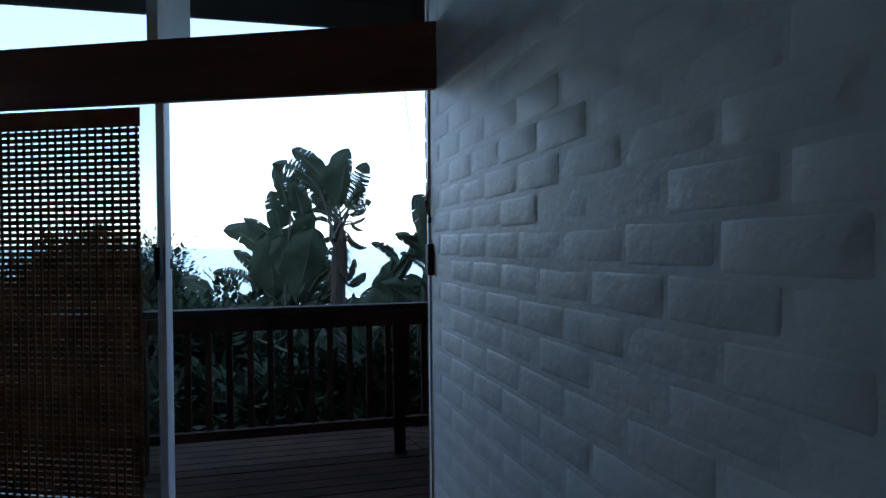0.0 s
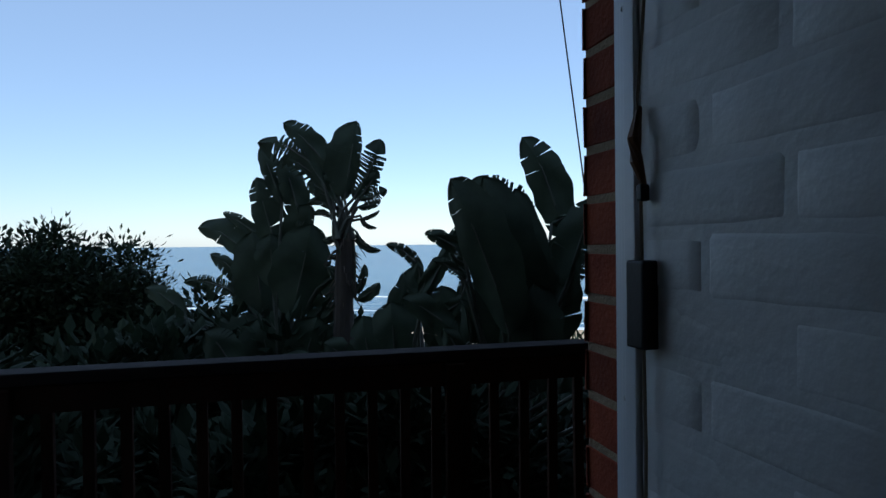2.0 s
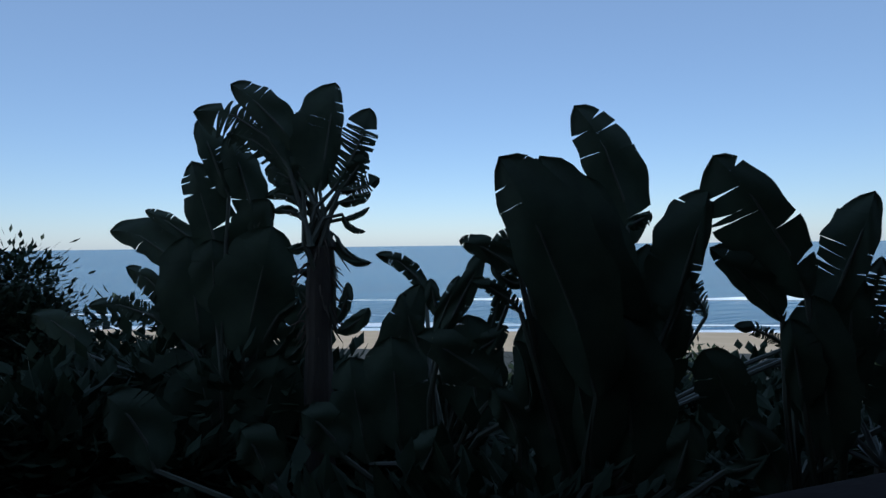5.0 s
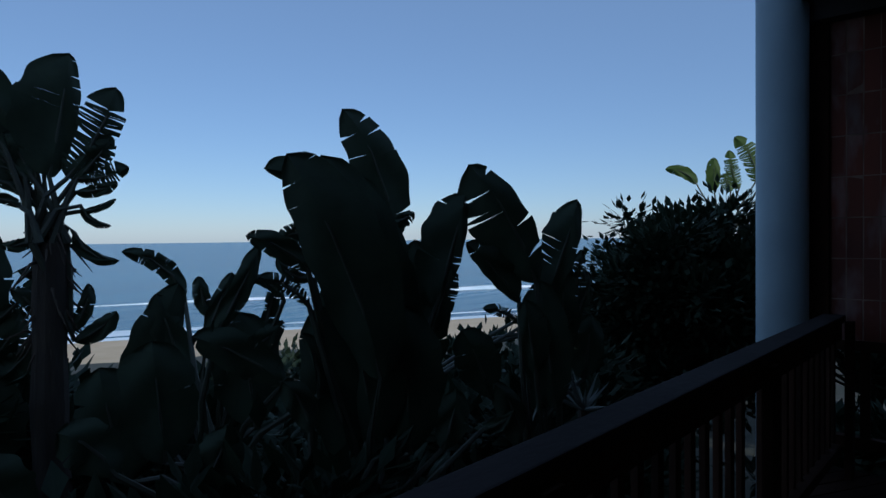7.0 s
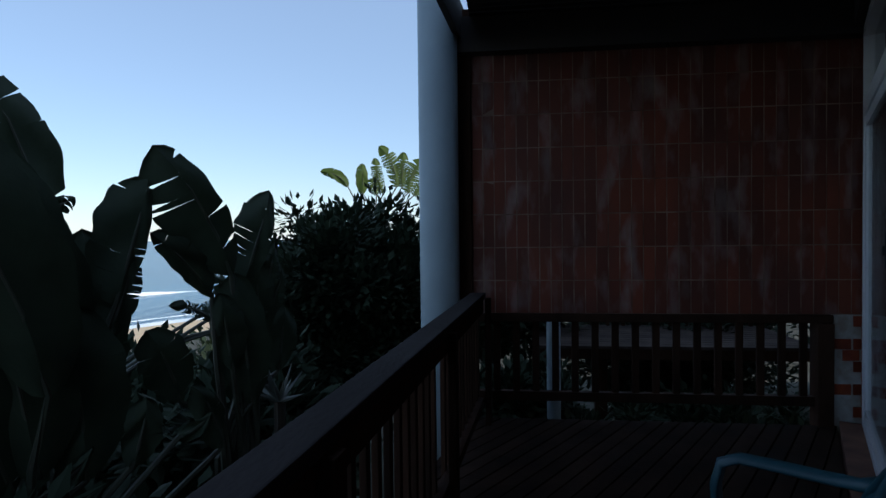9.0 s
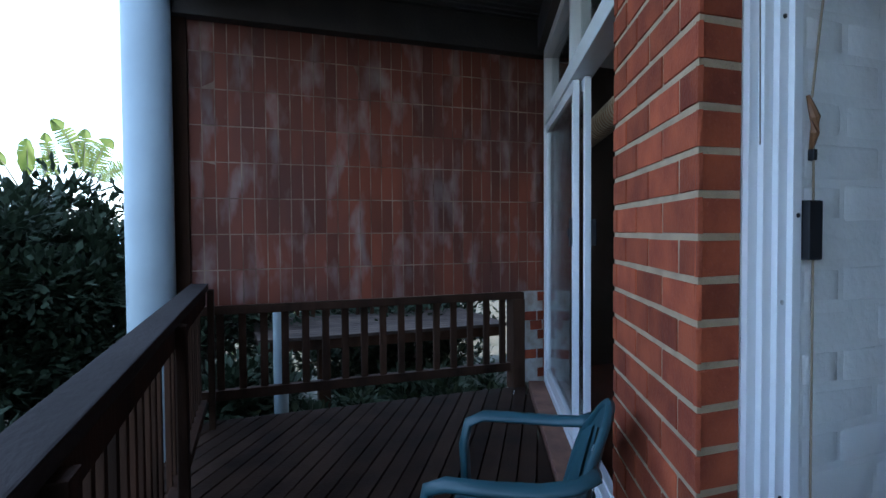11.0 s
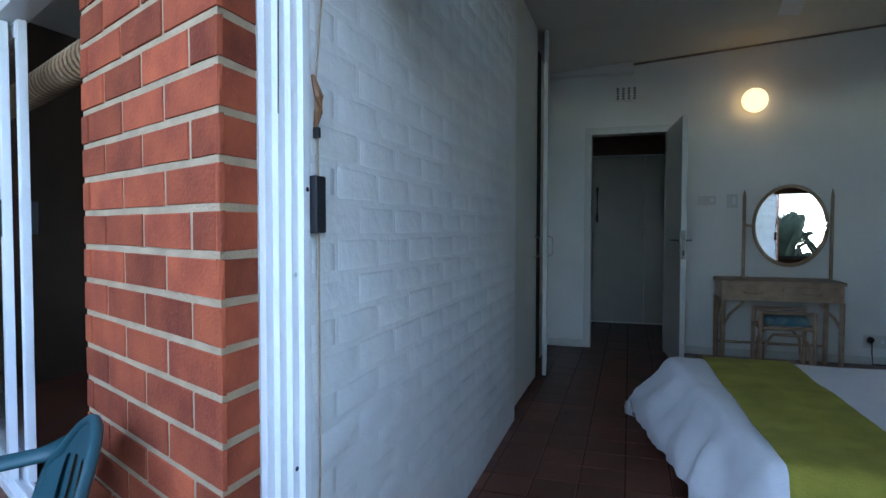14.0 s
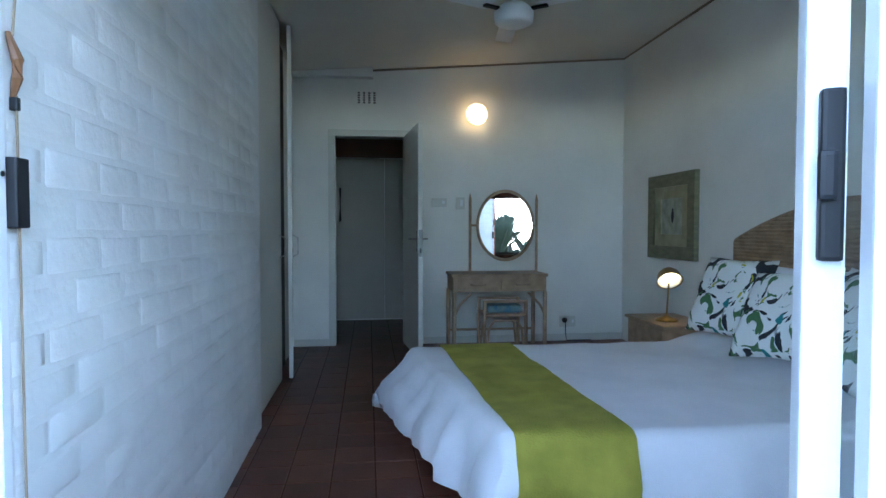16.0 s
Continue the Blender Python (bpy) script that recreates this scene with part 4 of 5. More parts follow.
RIGHT_CLUMP_LOW = [  # blade base, tip, half widths, raggedness, bow
    (1.77, 2.03, 0.45, 1.71, 2.07, 1.1, 0.12, 0.115, 0.2, 0),
    (1.91, 2.07, 0.66, 1.94, 2.06, 1.19, 0.096, 0.087, 0.3, 0),
    (2.04, 2.01, 0.55, 2.11, 1.98, 0.9, 0.087, 0.087, 0.4, 0),
    (1.67, 2.08, 0.64, 1.63, 2.11, 1.01, 0.046, 0.092, 0.3, 0),
    (1.53, 2.27, 0.52, 1.4, 2.33, 0.86, 0.106, 0.106, 0.4, 0.05),
]
FAR_CLUMP = [  # blade base, tip, half widths, raggedness, bow
    (2.27, 3.22, 0.94, 1.91, 3.34, 1.14, 0.065, 0.081, 0.85, 0.15),
    (2.33, 3.2, 0.86, 2.04, 3.3, 1.2, 0.073, 0.073, 0.85, 0.1),
    (2.25, 3.23, 0.78, 1.96, 3.32, 0.86, 0.057, 0.057, 0.8, 0.15),
    (3.3, 2.89, 0.76, 3.12, 2.95, 1.01, 0.057, 0.057, 0.6, 0.05),
    (3.15, 2.94, 0.77, 3.04, 2.97, 0.73, 0.057, 0.057, 0.6, 0.05),
    (3.64, 2.98, 0.57, 3.4, 3.07, 0.84, 0.042, 0.051, 0.85, 0.2),
    (3.72, 2.96, 0.57, 3.63, 2.99, 0.74, 0.042, 0.051, 0.6, 0.05),
]
SUNLIT_CLUMP = [  # blade base, tip, half widths, raggedness, bow
    (9.57, 3.74, 2.2, 9.43, 4.22, 2.48, 0.085, 0.095, 0.2, 0.15),
    (9.65, 3.48, 2.07, 9.66, 3.48, 2.64, 0.116, 0.095, 0.1, 0),
    (9.76, 3.12, 2.09, 9.73, 3.26, 2.75, 0.095, 0.106, 0.9, -0.05),
    (9.84, 2.89, 2.19, 9.76, 3.18, 2.97, 0.148, 0.148, 0.85, 0.12),
    (9.87, 2.79, 2.19, 9.9, 2.75, 2.87, 0.127, 0.127, 0.85, 0),
    (9.9, 2.68, 2.08, 10.01, 2.38, 2.72, 0.169, 0.169, 0.85, -0.1),
    (9.72, 3.24, 2.04, 9.7, 3.34, 2.36, 0.106, 0.127, 0.85, 0),
    (9.93, 2.58, 2.03, 10.08, 2.13, 2.29, 0.148, 0.148, 0.8, -0.1),
]
NEAR_CLUMP = [  # blade base, tip, half widths, raggedness, bow
    (0.84, 2.38, 0.37, 1.01, 2.3, 0.5, 0.022, 0.022, 0.2, 0.1),
    (0.6, 2.5, 0.53, 0.51, 2.55, 0.75, 0.057, 0.057, 0.3, 0.1),
    (-0.03, 2.82, 0.47, -0.19, 2.9, 0.65, 0.088, 0.088, 0.4, 0.1),
    (1.31, 2.15, 0.43, 1.47, 2.07, 0.51, 0.035, 0.031, 0.3, 0.1),
    (0.2, 2.7, 0.34, 0.31, 2.65, 0.6, 0.088, 0.08, 0.3, 0.1),
    (1.13, 2.24, 0.37, 1.2, 2.21, 0.63, 0.066, 0.071, 0.3, 0.05),
    (-0.31, 2.96, 0.35, -0.42, 3.02, 0.57, 0.097, 0.097, 0.3, 0.1),
    (1.49, 2.06, 0.32, 1.4, 2.11, 0.63, 0.075, 0.075, 0.4, 0.1),
    (-0.74, 3.18, 0.4, -0.94, 3.28, 0.71, 0.111, 0.111, 0.4, 0.1),
]
paddle_plant("giant_strelitzia_palm", "tall dark giant strelitzia with a fibrous trunk and ragged crown", PALM_TREE_TALL + PALM_TREE_LOW + PALM_TREE_UNDER, (0.12, 3.94, -1.9), (0.09, 3.95, 1.32), 3, 0.085, facing=(-0.2, -0.97, 0.05))
paddle_plant("giant_strelitzia", "dense dark clump of broad upright strelitzia leaves", LEFT_CLUMP_TALL + LEFT_CLUMP_LOW, (-0.38, 4.3, -1.9), (-0.38, 4.3, 0.1), 5, facing=(-0.08, -1, 0.05))
paddle_plant("giant_strelitzia", "huge dark strelitzia clump with a bent-over leaf tip", CENTRE_CLUMP_TALL + CENTRE_CLUMP_LOW, (0.95, 2.5, -1.7), (0.95, 2.5, 0.1), 7, facing=(-0.62, -0.78, 0.05))
paddle_plant("giant_strelitzia", "torn dark strelitzia leaves beside the deck", RIGHT_CLUMP_TALL + RIGHT_CLUMP_LOW, (1.75, 2.1, -1.7), (1.75, 2.1, 0.2), 9, facing=(-0.75, -0.62, 0.05))
paddle_plant("giant_strelitzia", "low dark strelitzia leaves between taller clumps", LOW_CLUMP_TALL + LOW_CLUMP_LOW, (0.55, 3.25, -1.8), (0.55, 3.25, 0.1), 11, facing=(-0.4, -0.9, 0.05))
paddle_plant("giant_strelitzia", "further strelitzia clump with split drooping leaves", FAR_CLUMP, (2.1, 3.45, -1.9), (2.1, 3.45, 0.2), 13, facing=(-0.6, -0.8, 0.05))
# lighter copy of the leaf material, with sunlight put into its yellow-green
paddle_plant("giant_strelitzia", "strelitzia above the shrubs, its leaves coloured sunlit yellow-green", SUNLIT_CLUMP, (9.6, 3.3, -2.3), (9.6, 3.3, 1.3), 15,
             facing=(-0.9, -0.3, 0.1), skin=material("sunlit_strelitzia_leaf", (0.07, 0.105, 0.024), 0.6, spots=(0.05, 0.085, 0.015), scale=6, fine=30, translucent=0.2, spec=0.2))
paddle_plant("giant_strelitzia", "young strelitzia leaves close under the deck rail", NEAR_CLUMP, (0.5, 2.45, -1.7), (0.5, 2.45, -0.3), 17, facing=(-0.4, -0.8, 0.4))


def add_leaf(bm, p, d, up, ln, wd):
    """One small pointed leaf of four faces' worth, folded a little."""
    sd = d.cross(up)
    if sd.length < 1e-3:
        return
    sd.normalize()
    a, b, c = bm.verts.new(p), bm.verts.new(p + d * ln * 0.5 + sd * wd * 0.5 - up * wd * 0.12), bm.verts.new(p + d * ln)
    e = bm.verts.new(p + d * ln * 0.5 - sd * wd * 0.5 - up * wd * 0.12)
    bm.faces.new((a, b, c))
    bm.faces.new((a, c, e))


def shrub(name, label, centre, size, count, seed, leaf_length=0.07, clusters=70, foot_z=-1.8, lit=None):
    """A shrub: limbs from a foot, and a crown of leaf sprays at the limbs' ends with gaps between them."""
    rnd = random.Random(seed)
    c = Vector(centre)
    t = thing(name, label, "shrub", "", pose(c.x, c.y, foot_z))
    off = Vector((c.x, c.y, foot_z))
    wood, crown = bmesh.new(), bmesh.new()
    fork = Vector((c.x, c.y, c.z - size[2] * 0.8))
    add_tube(wood, [off - off, (fork - off) * 0.5 + Vector((0.04, 0.03, 0)), fork - off], [0.07, 0.055, 0.05], 7)
    tips = []
    for k in range(clusters):
        while True:
            v = Vector((rnd.uniform(-1, 1), rnd.uniform(-1, 1), rnd.uniform(-0.9, 1)))
            if 0.25 < v.length < 1:
                break
        v *= 0.78 + 0.3 * noise.noise(v * 2.3 + Vector((seed, 0, 0)))
        tips.append(c + Vector((v.x * size[0], v.y * size[1], v.z * size[2])))
    for p in tips[: clusters // 2]:
        mid = fork.lerp(p, 0.55) + Vector((rnd.uniform(-0.1, 0.1), rnd.uniform(-0.1, 0.1), rnd.uniform(-0.05, 0.12)))
        add_tube(wood, [fork - off, mid - off, p - off], [0.028, 0.016, 0.005], 5, False)
    part("branch", wood, BARK, t)
    per = count // clusters
    spread = 0.24 * (size[0] * size[1] * size[2]) ** (1 / 3)
    for p in tips:
        for k in range(per):
            o = Vector((rnd.gauss(0, 1), rnd.gauss(0, 1), rnd.gauss(0, 0.8))) * spread * 0.45
            d = (o.normalized() + Vector((rnd.uniform(-0.5, 0.5), rnd.uniform(-0.5, 0.5), rnd.uniform(-0.2, 0.7)))).normalized()
            u = Vector((rnd.uniform(-0.5, 0.5), rnd.uniform(-0.5, 0.5), 1)).normalized()
            add_leaf(crown, p + o - off, d, u, leaf_length * rnd.uniform(0.7, 1.3), leaf_length * rnd.uniform(0.42, 0.58))
    part("crown", crown, SHRUB, t)
    return t


shrub("shrub", "dense dark green rounded shrub beyond the railing", (-2.95, 7.0, 0.34), (1.65, 1.0, 1.36), 42000, 21, 0.085, 240)
shrub("shrub", "tall dark broad-leaved shrub beside the grey column", (4.85, 2.40, 0.62), (1.1, 1.05, 1.18), 30000, 22, 0.105, 190)
shrub("shrub", "dark green shrub behind the tiled screen", (6.0, 1.0, 0.7), (1.2, 1.2, 1.2), 8000, 23, 0.11, 90)
shrub("shrub", "low dark undergrowth below the deck", (0.2, 2.75, -0.42), (2.2, 0.75, 0.85), 14000, 24, 0.16, 150)
shrub("shrub", "low dark undergrowth under the strelitzias", (2.7, 2.7, -0.40), (1.6, 0.9, 0.85), 11000, 25, 0.16, 120)
shrub("shrub", "dark undergrowth on the slope", (-2.4, 3.2, -0.30), (1.8, 0.9, 0.90), 15000, 26, 0.15, 120)
shrub("shrub", "dark bushes filling the lower garden", (-0.6, 4.6, -0.20), (2.6, 1.0, 0.90), 17000, 29, 0.16, 130)
shrub("shrub", "dark bushes filling the garden beyond the palms", (3.6, 4.4, -0.62), (2.6, 1.0, 0.85), 12000, 30, 0.16, 130)
shrub("shrub", "bushes at the garden's seaward edge", (-3.5, 8.0, -0.30), (4.5, 1.2, 1.0), 20000, 27, 0.17, 140, -2.6)
shrub("shrub", "olive bushes at the garden's seaward edge", (4.5, 8.0, -1.25), (4.5, 1.2, 0.95), 12000, 32, 0.17, 140, -2.6)
shrub("shrub", "bushes along the garden's far end", (11.5, 5.5, -1.1), (4.5, 2.2, 1.0), 11000, 33, 0.18, 130, -2.4)
shrub("shrub", "green garden bushes behind the end railing", (4.3, 0.75, -0.45), (0.6, 1.0, 0.6), 10000, 28, 0.12, 110)
shrub("shrub", "low green shrub beside the neighbour's wall", (6.6, -1.2, -0.35), (1.0, 1.6, 0.9), 8000, 35, 0.11, 90)
shrub("shrub", "low dark shrub below the end of the deck", (4.6, -1.2, -0.75), (0.7, 1.2, 0.6), 8000, 36, 0.11, 80)
shrub("shrub", "dark garden trees beyond the neighbour's deck", (8.5, -1.5, 0.4), (1.8, 3.2, 1.9), 14000, 34, 0.16, 150)


def spiky_plant():
    rnd = random.Random(31)
    t = thing("agave", "pale grey-green spiky agave in the undergrowth", "plant", "", pose(1.99, 1.98, -1.3))
    bm = bmesh.new()
    add_tube(bm, [(0, 0, 0), (0, 0, 1.7)], 0.03, 6)
    part("stem", bm, BARK, t)
    for k in range(16):
        a, e = rnd.uniform(0, 6.28), rnd.uniform(0.2, 1.2)
        d = Vector((math.cos(a) * math.cos(e), math.sin(a) * math.cos(e), math.sin(e)))
        bl = bmesh.new()
        p = Vector((0, 0, 1.7))
        add_tube(bl, [p, p + d * 0.1, p + d * 0.22], [0.012, 0.011, 0.001], 4)
        part("spike", bl, material("agave_grey", (0.22, 0.24, 0.22), 0.6) if k == 0 else bpy.data.materials["agave_grey"], t)


spiky_plant()

LOWER_DECK = material("bleached_planks", (0.066, 0.050, 0.042), 0.9, spots=(0.036, 0.028, 0.023), spec=0.1, scale=4, fine=40, per_object=0.2)
# neighbour's lower deck, seen under the screen
lower = thing("lower_deck", "weathered timber deck and railing of the neighbour's house", "deck", "", pose(5.35, -1.0, 0))
part("platform", box((-0.46, -1.1, 0.04), (0.86, 1.5, 0.145), None, 0.01), DARK_WOOD, lower)
for k in range(11):
    q = part("plank", box((-0.058, -1.12, 0.147), (0.058, 1.52, 0.18), None, 0.004), LOWER_DECK, lower, m=pose(-0.44 + k * 0.127, 0, 0)) if k == 0 else share("plank", q.data, lower, pose(-0.44 + k * 0.127, 0, 0))
part("rail", box((0.80, -1.1, 0.62), (0.86, 1.5, 0.68), None, 0.005), DARK_WOOD, lower)
for k in range(14):
    q = part("baluster", box((0.815, -0.02, 0.18), (0.845, 0.02, 0.62)), DARK_WOOD, lower, m=pose(0, -1.0 + k * 0.18, 0)) if k == 0 else share("baluster", q.data, lower, pose(0, -1.0 + k * 0.18, 0))
part("support", box((-0.3, 0.8, -1.7), (-0.18, 0.92, 0.08)), DARK_WOOD, lower)
tagged(part("pipe_post", lathe([(0.055, -2.0), (0.055, 2.6)], 16, pose(3.75, 0.42, 0)), COLUMN_GREY, None, "", True), "pale grey post standing beyond the end railing", "post")

# added wall, placed only to keep the sun off the neighbour's deck
structure("wall_yard_shade", "plain wall added to shade the yard beside the house", "wall", box((3.62, -4.9, -2.0), (9.5, -4.72, 3.4)), SHADE_TONED_WALL)

# ---- bedroom things ----
def bedroom_door():
    d = structure("door_passage", "off-white passage door standing open into the bedroom", "door")
    f = bmesh.new()
    for x0, x1 in ((DOOR_L - 0.035, DOOR_L + 0.03), (DOOR_R - 0.03, DOOR_R + 0.035)):
        add_box(f, (x0, BACK - 0.155, 0.0), (x1, BACK + 0.018, DOOR_H - 0.036), None, 0.004)
    add_box(f, (DOOR_R - 0.03, BACK - 0.155, DOOR_H - 0.035), (DOOR_L + 0.03, BACK + 0.018, DOOR_H + 0.03), None, 0.004)
    part("door_frame", f, PAINTED_DOOR, d)
    swing = pose(DOOR_R + 0.03, BACK + 0.02, 0, 0, 0, 5.5)
    leaf = part("door_leaf", box((-0.04, 0.0, 0.008), (0.0, 0.76, 2.04), None, 0.003), PAINTED_DOOR, d, m=swing)
    STEEL = material("dull_steel", (0.34, 0.33, 0.31), 0.4, metal=1.0, scale=20, amount=0.3, fine=90, bump=0.05)
    part("lock_plate", box((-0.036, 0.759, 0.90), (-0.004, 0.764, 1.13)), STEEL, leaf, "steel lock plate")
    part("keyhole", box((-0.026, 0.7635, 0.93), (-0.014, 0.766, 0.97)), BLACK_PLASTIC, leaf)
    for side in (-1, 1):
        x = -0.02 + side * 0.02
        h = bmesh.new()
        add_box(h, (min(x, x + side * 0.006), 0.685, 0.94), (max(x, x + side * 0.006), 0.725, 1.12), None, 0.002)
        add_tube(h, [(x, 0.705, 1.05), (x + side * 0.05, 0.705, 1.05), (x + side * 0.052, 0.69, 1.05), (x + side * 0.052, 0.60, 1.048)], 0.008, 8)
        part("door_handle", h, STEEL, leaf, "steel lever handle")
    return d


bedroom_door()
skirt = structure("baseboard", "low white skirting along the back wall", "baseboard", box((DOOR_L + 0.032, BACK + 0.001, 0), (0.06, BACK + 0.016, 0.07), None, 0.003), PAINTED_DOOR)
structure("baseboard_bed", "low white skirting along the back wall", "baseboard", box((SIDE, BACK + 0.001, 0), (DOOR_R - 0.032, BACK + 0.016, 0.07), None, 0.003), PAINTED_DOOR)
bm = bmesh.new()
a, b = (-0.70, ceiling_z(-0.70) - 0.008), (SIDE, ceiling_z(SIDE) - 0.008)
add_tube(bm, [(a[0], BACK + 0.008, a[1]), (b[0], BACK + 0.008, b[1])], 0.010, 6)
add_tube(bm, [(SIDE + 0.008, BACK, b[1]), (SIDE + 0.008, 1.2, b[1])], 0.010, 6)
structure("trim_ceiling", "thin brownish strip where walls meet the ceiling", "trim", bm, material("ceiling_strip", (0.30, 0.24, 0.18), 0.7))
structure("trim_ceiling_box", "boxed-in plaster corner beside the cupboard", "trim", box((-0.70, BACK + 0.001, 2.58), (0.06, BACK + 0.10, 2.72)), PLASTER)


def air_brick():
    t = thing("wall_vent", "white airbrick with small square holes in the wall", "vent")
    part("plate", box((-0.735, BACK + 0.001, 2.335), (-0.545, BACK + 0.010, 2.465), None, 0.002), PLASTER, t)
    dark = material("vent_hole", (0.02, 0.02, 0.02), 0.9)
    me = None
    for i in range(4):
        for j in range(5):
            m = pose(-0.715 + i * 0.05, BACK + 0.0105, 2.355 + j * 0.023)
            if me is None:
                me = part("hole", box((-0.010, 0, -0.007), (0.012, 0.001, 0.007)), dark, t, m=m).data
            else:
                share("hole", me, t, m)


air_brick()
globe = thing("wall_lamp", "round glowing opal glass lamp on the wall", "lamp", "", pose(-1.70, BACK, 2.25))
part("backplate", lathe([(0.0, 0.001), (0.07, 0.001), (0.07, 0.02), (0.05, 0.03), (0, 0.03)], 24, pose(0, 0, 0, -90, 0, 0)), WHITE_METAL, globe)
part("globe", lathe([(0.045, 0.03)] + [(0.105 * math.sin(a), 0.115 - 0.085 * math.cos(a)) for a in (0.45, 0.8, 1.2, 1.57, 1.9, 2.3, 2.7)] + [(0.0, 0.2)], 24, pose(0, 0, 0, -90, 0, 0)),
     glowing("opal_glass_lit", (1.0, 0.70, 0.34), 0.16), globe, "lit warm yellow globe", True)
for x0, x1, z0, z1, lab in ((-1.42, -1.27, 1.355, 1.44, "white light switch plate on the wall"), (-1.60, -1.51, 1.33, 1.45, "white dimmer switch on the wall")):
    s = thing("light_switch", lab, "switch")
    part("plate", box((x0, BACK + 0.001, z0), (x1, BACK + 0.010, z1), None, 0.003), PAINTED_DOOR, s)
    part("rocker", box((x0 + 0.02, BACK + 0.010, z0 + 0.03), (x0 + 0.045, BACK + 0.016, z1 - 0.025), None, 0.002), WHITE_METAL, s)
sock = thing("wall_socket", "white wall socket with a black plug", "socket")
part("plate", box((-2.75, BACK + 0.001, 0.14), (-2.58, BACK + 0.010, 0.25), None, 0.003), PAINTED_DOOR, sock)
part("switch", box((-2.73, BACK + 0.010, 0.18), (-2.71, BACK + 0.015, 0.21), None, 0.002), WHITE_METAL, sock)
plug = thing("plug", "black plug with a hanging cable", "plug")
part("body", lathe([(0, 0), (0.026, 0.0), (0.026, 0.02), (0.012, 0.045), (0, 0.05)], 14, pose(-2.63, BACK + 0.011, 0.21, -90, 0, 0)), BLACK_PLASTIC, plug)
part("cable", tube([(-2.63, BACK + 0.05, 0.20), (-2.63, BACK + 0.055, 0.10), (-2.64, BACK + 0.05, 0.01), (-2.9, BACK + 0.05, 0.008)], 0.005, 6), BLACK_PLASTIC, plug)


def dressing_table():
    t = thing("dressing_table", "cane dressing table with two drawers and an oval mirror", "dressing table", "", pose(-1.85, -4.63, 0))
    w, d = 0.45, 0.22
    part("top", box((-w, -d, 0.695), (w, d, 0.725), None, 0.008), CANE, t)
    part("apron", box((-w + 0.015, -d + 0.015, 0.56), (w - 0.015, d - 0.012, 0.694), None, 0.004), CANE, t)
    for x0, x1 in ((-w + 0.045, -0.008), (0.008, w - 0.045)):
        dr = part("drawer", box((x0, d - 0.011, 0.578), (x1, d + 0.004, 0.678), None, 0.003), CANE, t)
        c = (x0 + x1) / 2
        part("drawer_pull", tube([(c - 0.07, d + 0.006, 0.632), (c - 0.05, d + 0.02, 0.622), (c + 0.05, d + 0.02, 0.622), (c + 0.07, d + 0.006, 0.632)], 0.008, 6), CANE, dr)
    for x in (-w + 0.025, w - 0.025):
        for y in (-d + 0.025, d - 0.02):
            part("leg", tube([(x, y, 0.0), (x, y, 0.56)], 0.020, 8), CANE, t)
        s = 1 if x < 0 else -1
        part("brace", tube([(x, d - 0.02, 0.34), (x + s * 0.05, d - 0.02, 0.44), (x + s * 0.16, d - 0.02, 0.55)], 0.012, 7), CANE, t)
        part("mirror_post", tube([(x * 0.76 - 0.08, -0.02, 0.725), (x * 0.76 - 0.08, -0.02, 1.42), (x * 0.76 - 0.08, -0.02, 1.47)], [0.014, 0.014, 0.003], 8), CANE, t)
        part("pivot", tube([(x * 0.76 - 0.08, -0.02, 1.17), (s * -0.265 - 0.09, -0.02, 1.17)], 0.012, 6), CANE, t)
    part("stretcher", tube([(-w + 0.025, -d + 0.025, 0.15), (w - 0.025, -d + 0.025, 0.15)], 0.012, 7), CANE, t)
    ring = [(0.262 * math.cos(a), -0.02, 0.325 * math.sin(a)) for a in (2 * math.pi * k / 48 for k in range(49))]
    tilt = pose(-0.09, 0, 1.17, 1.0, 0, -17.0)
    part("mirror_frame", tube(ring, 0.017, 8), CANE, t, m=tilt)
    silver = bpy.data.materials.new("mirror_silver")
    silver.use_nodes = True
    p = silver.node_tree.nodes["Principled BSDF"]
    p.inputs["Metallic"].default_value, p.inputs["Roughness"].default_value = 1.0, 0.01
    p.inputs["Base Color"].default_value = (0.92, 0.93, 0.92, 1)
    bm = bmesh.new()
    front = [bm.verts.new((x, -0.012, z)) for x, y, z in ring[:-1]]
    back = [bm.verts.new((x, -0.024, z)) for x, y, z in ring[:-1]]
    bm.faces.new(front)
    bm.faces.new(back[::-1])
    part("mirror", bm, silver, t, "oval mirror glass", m=tilt)


dressing_table()


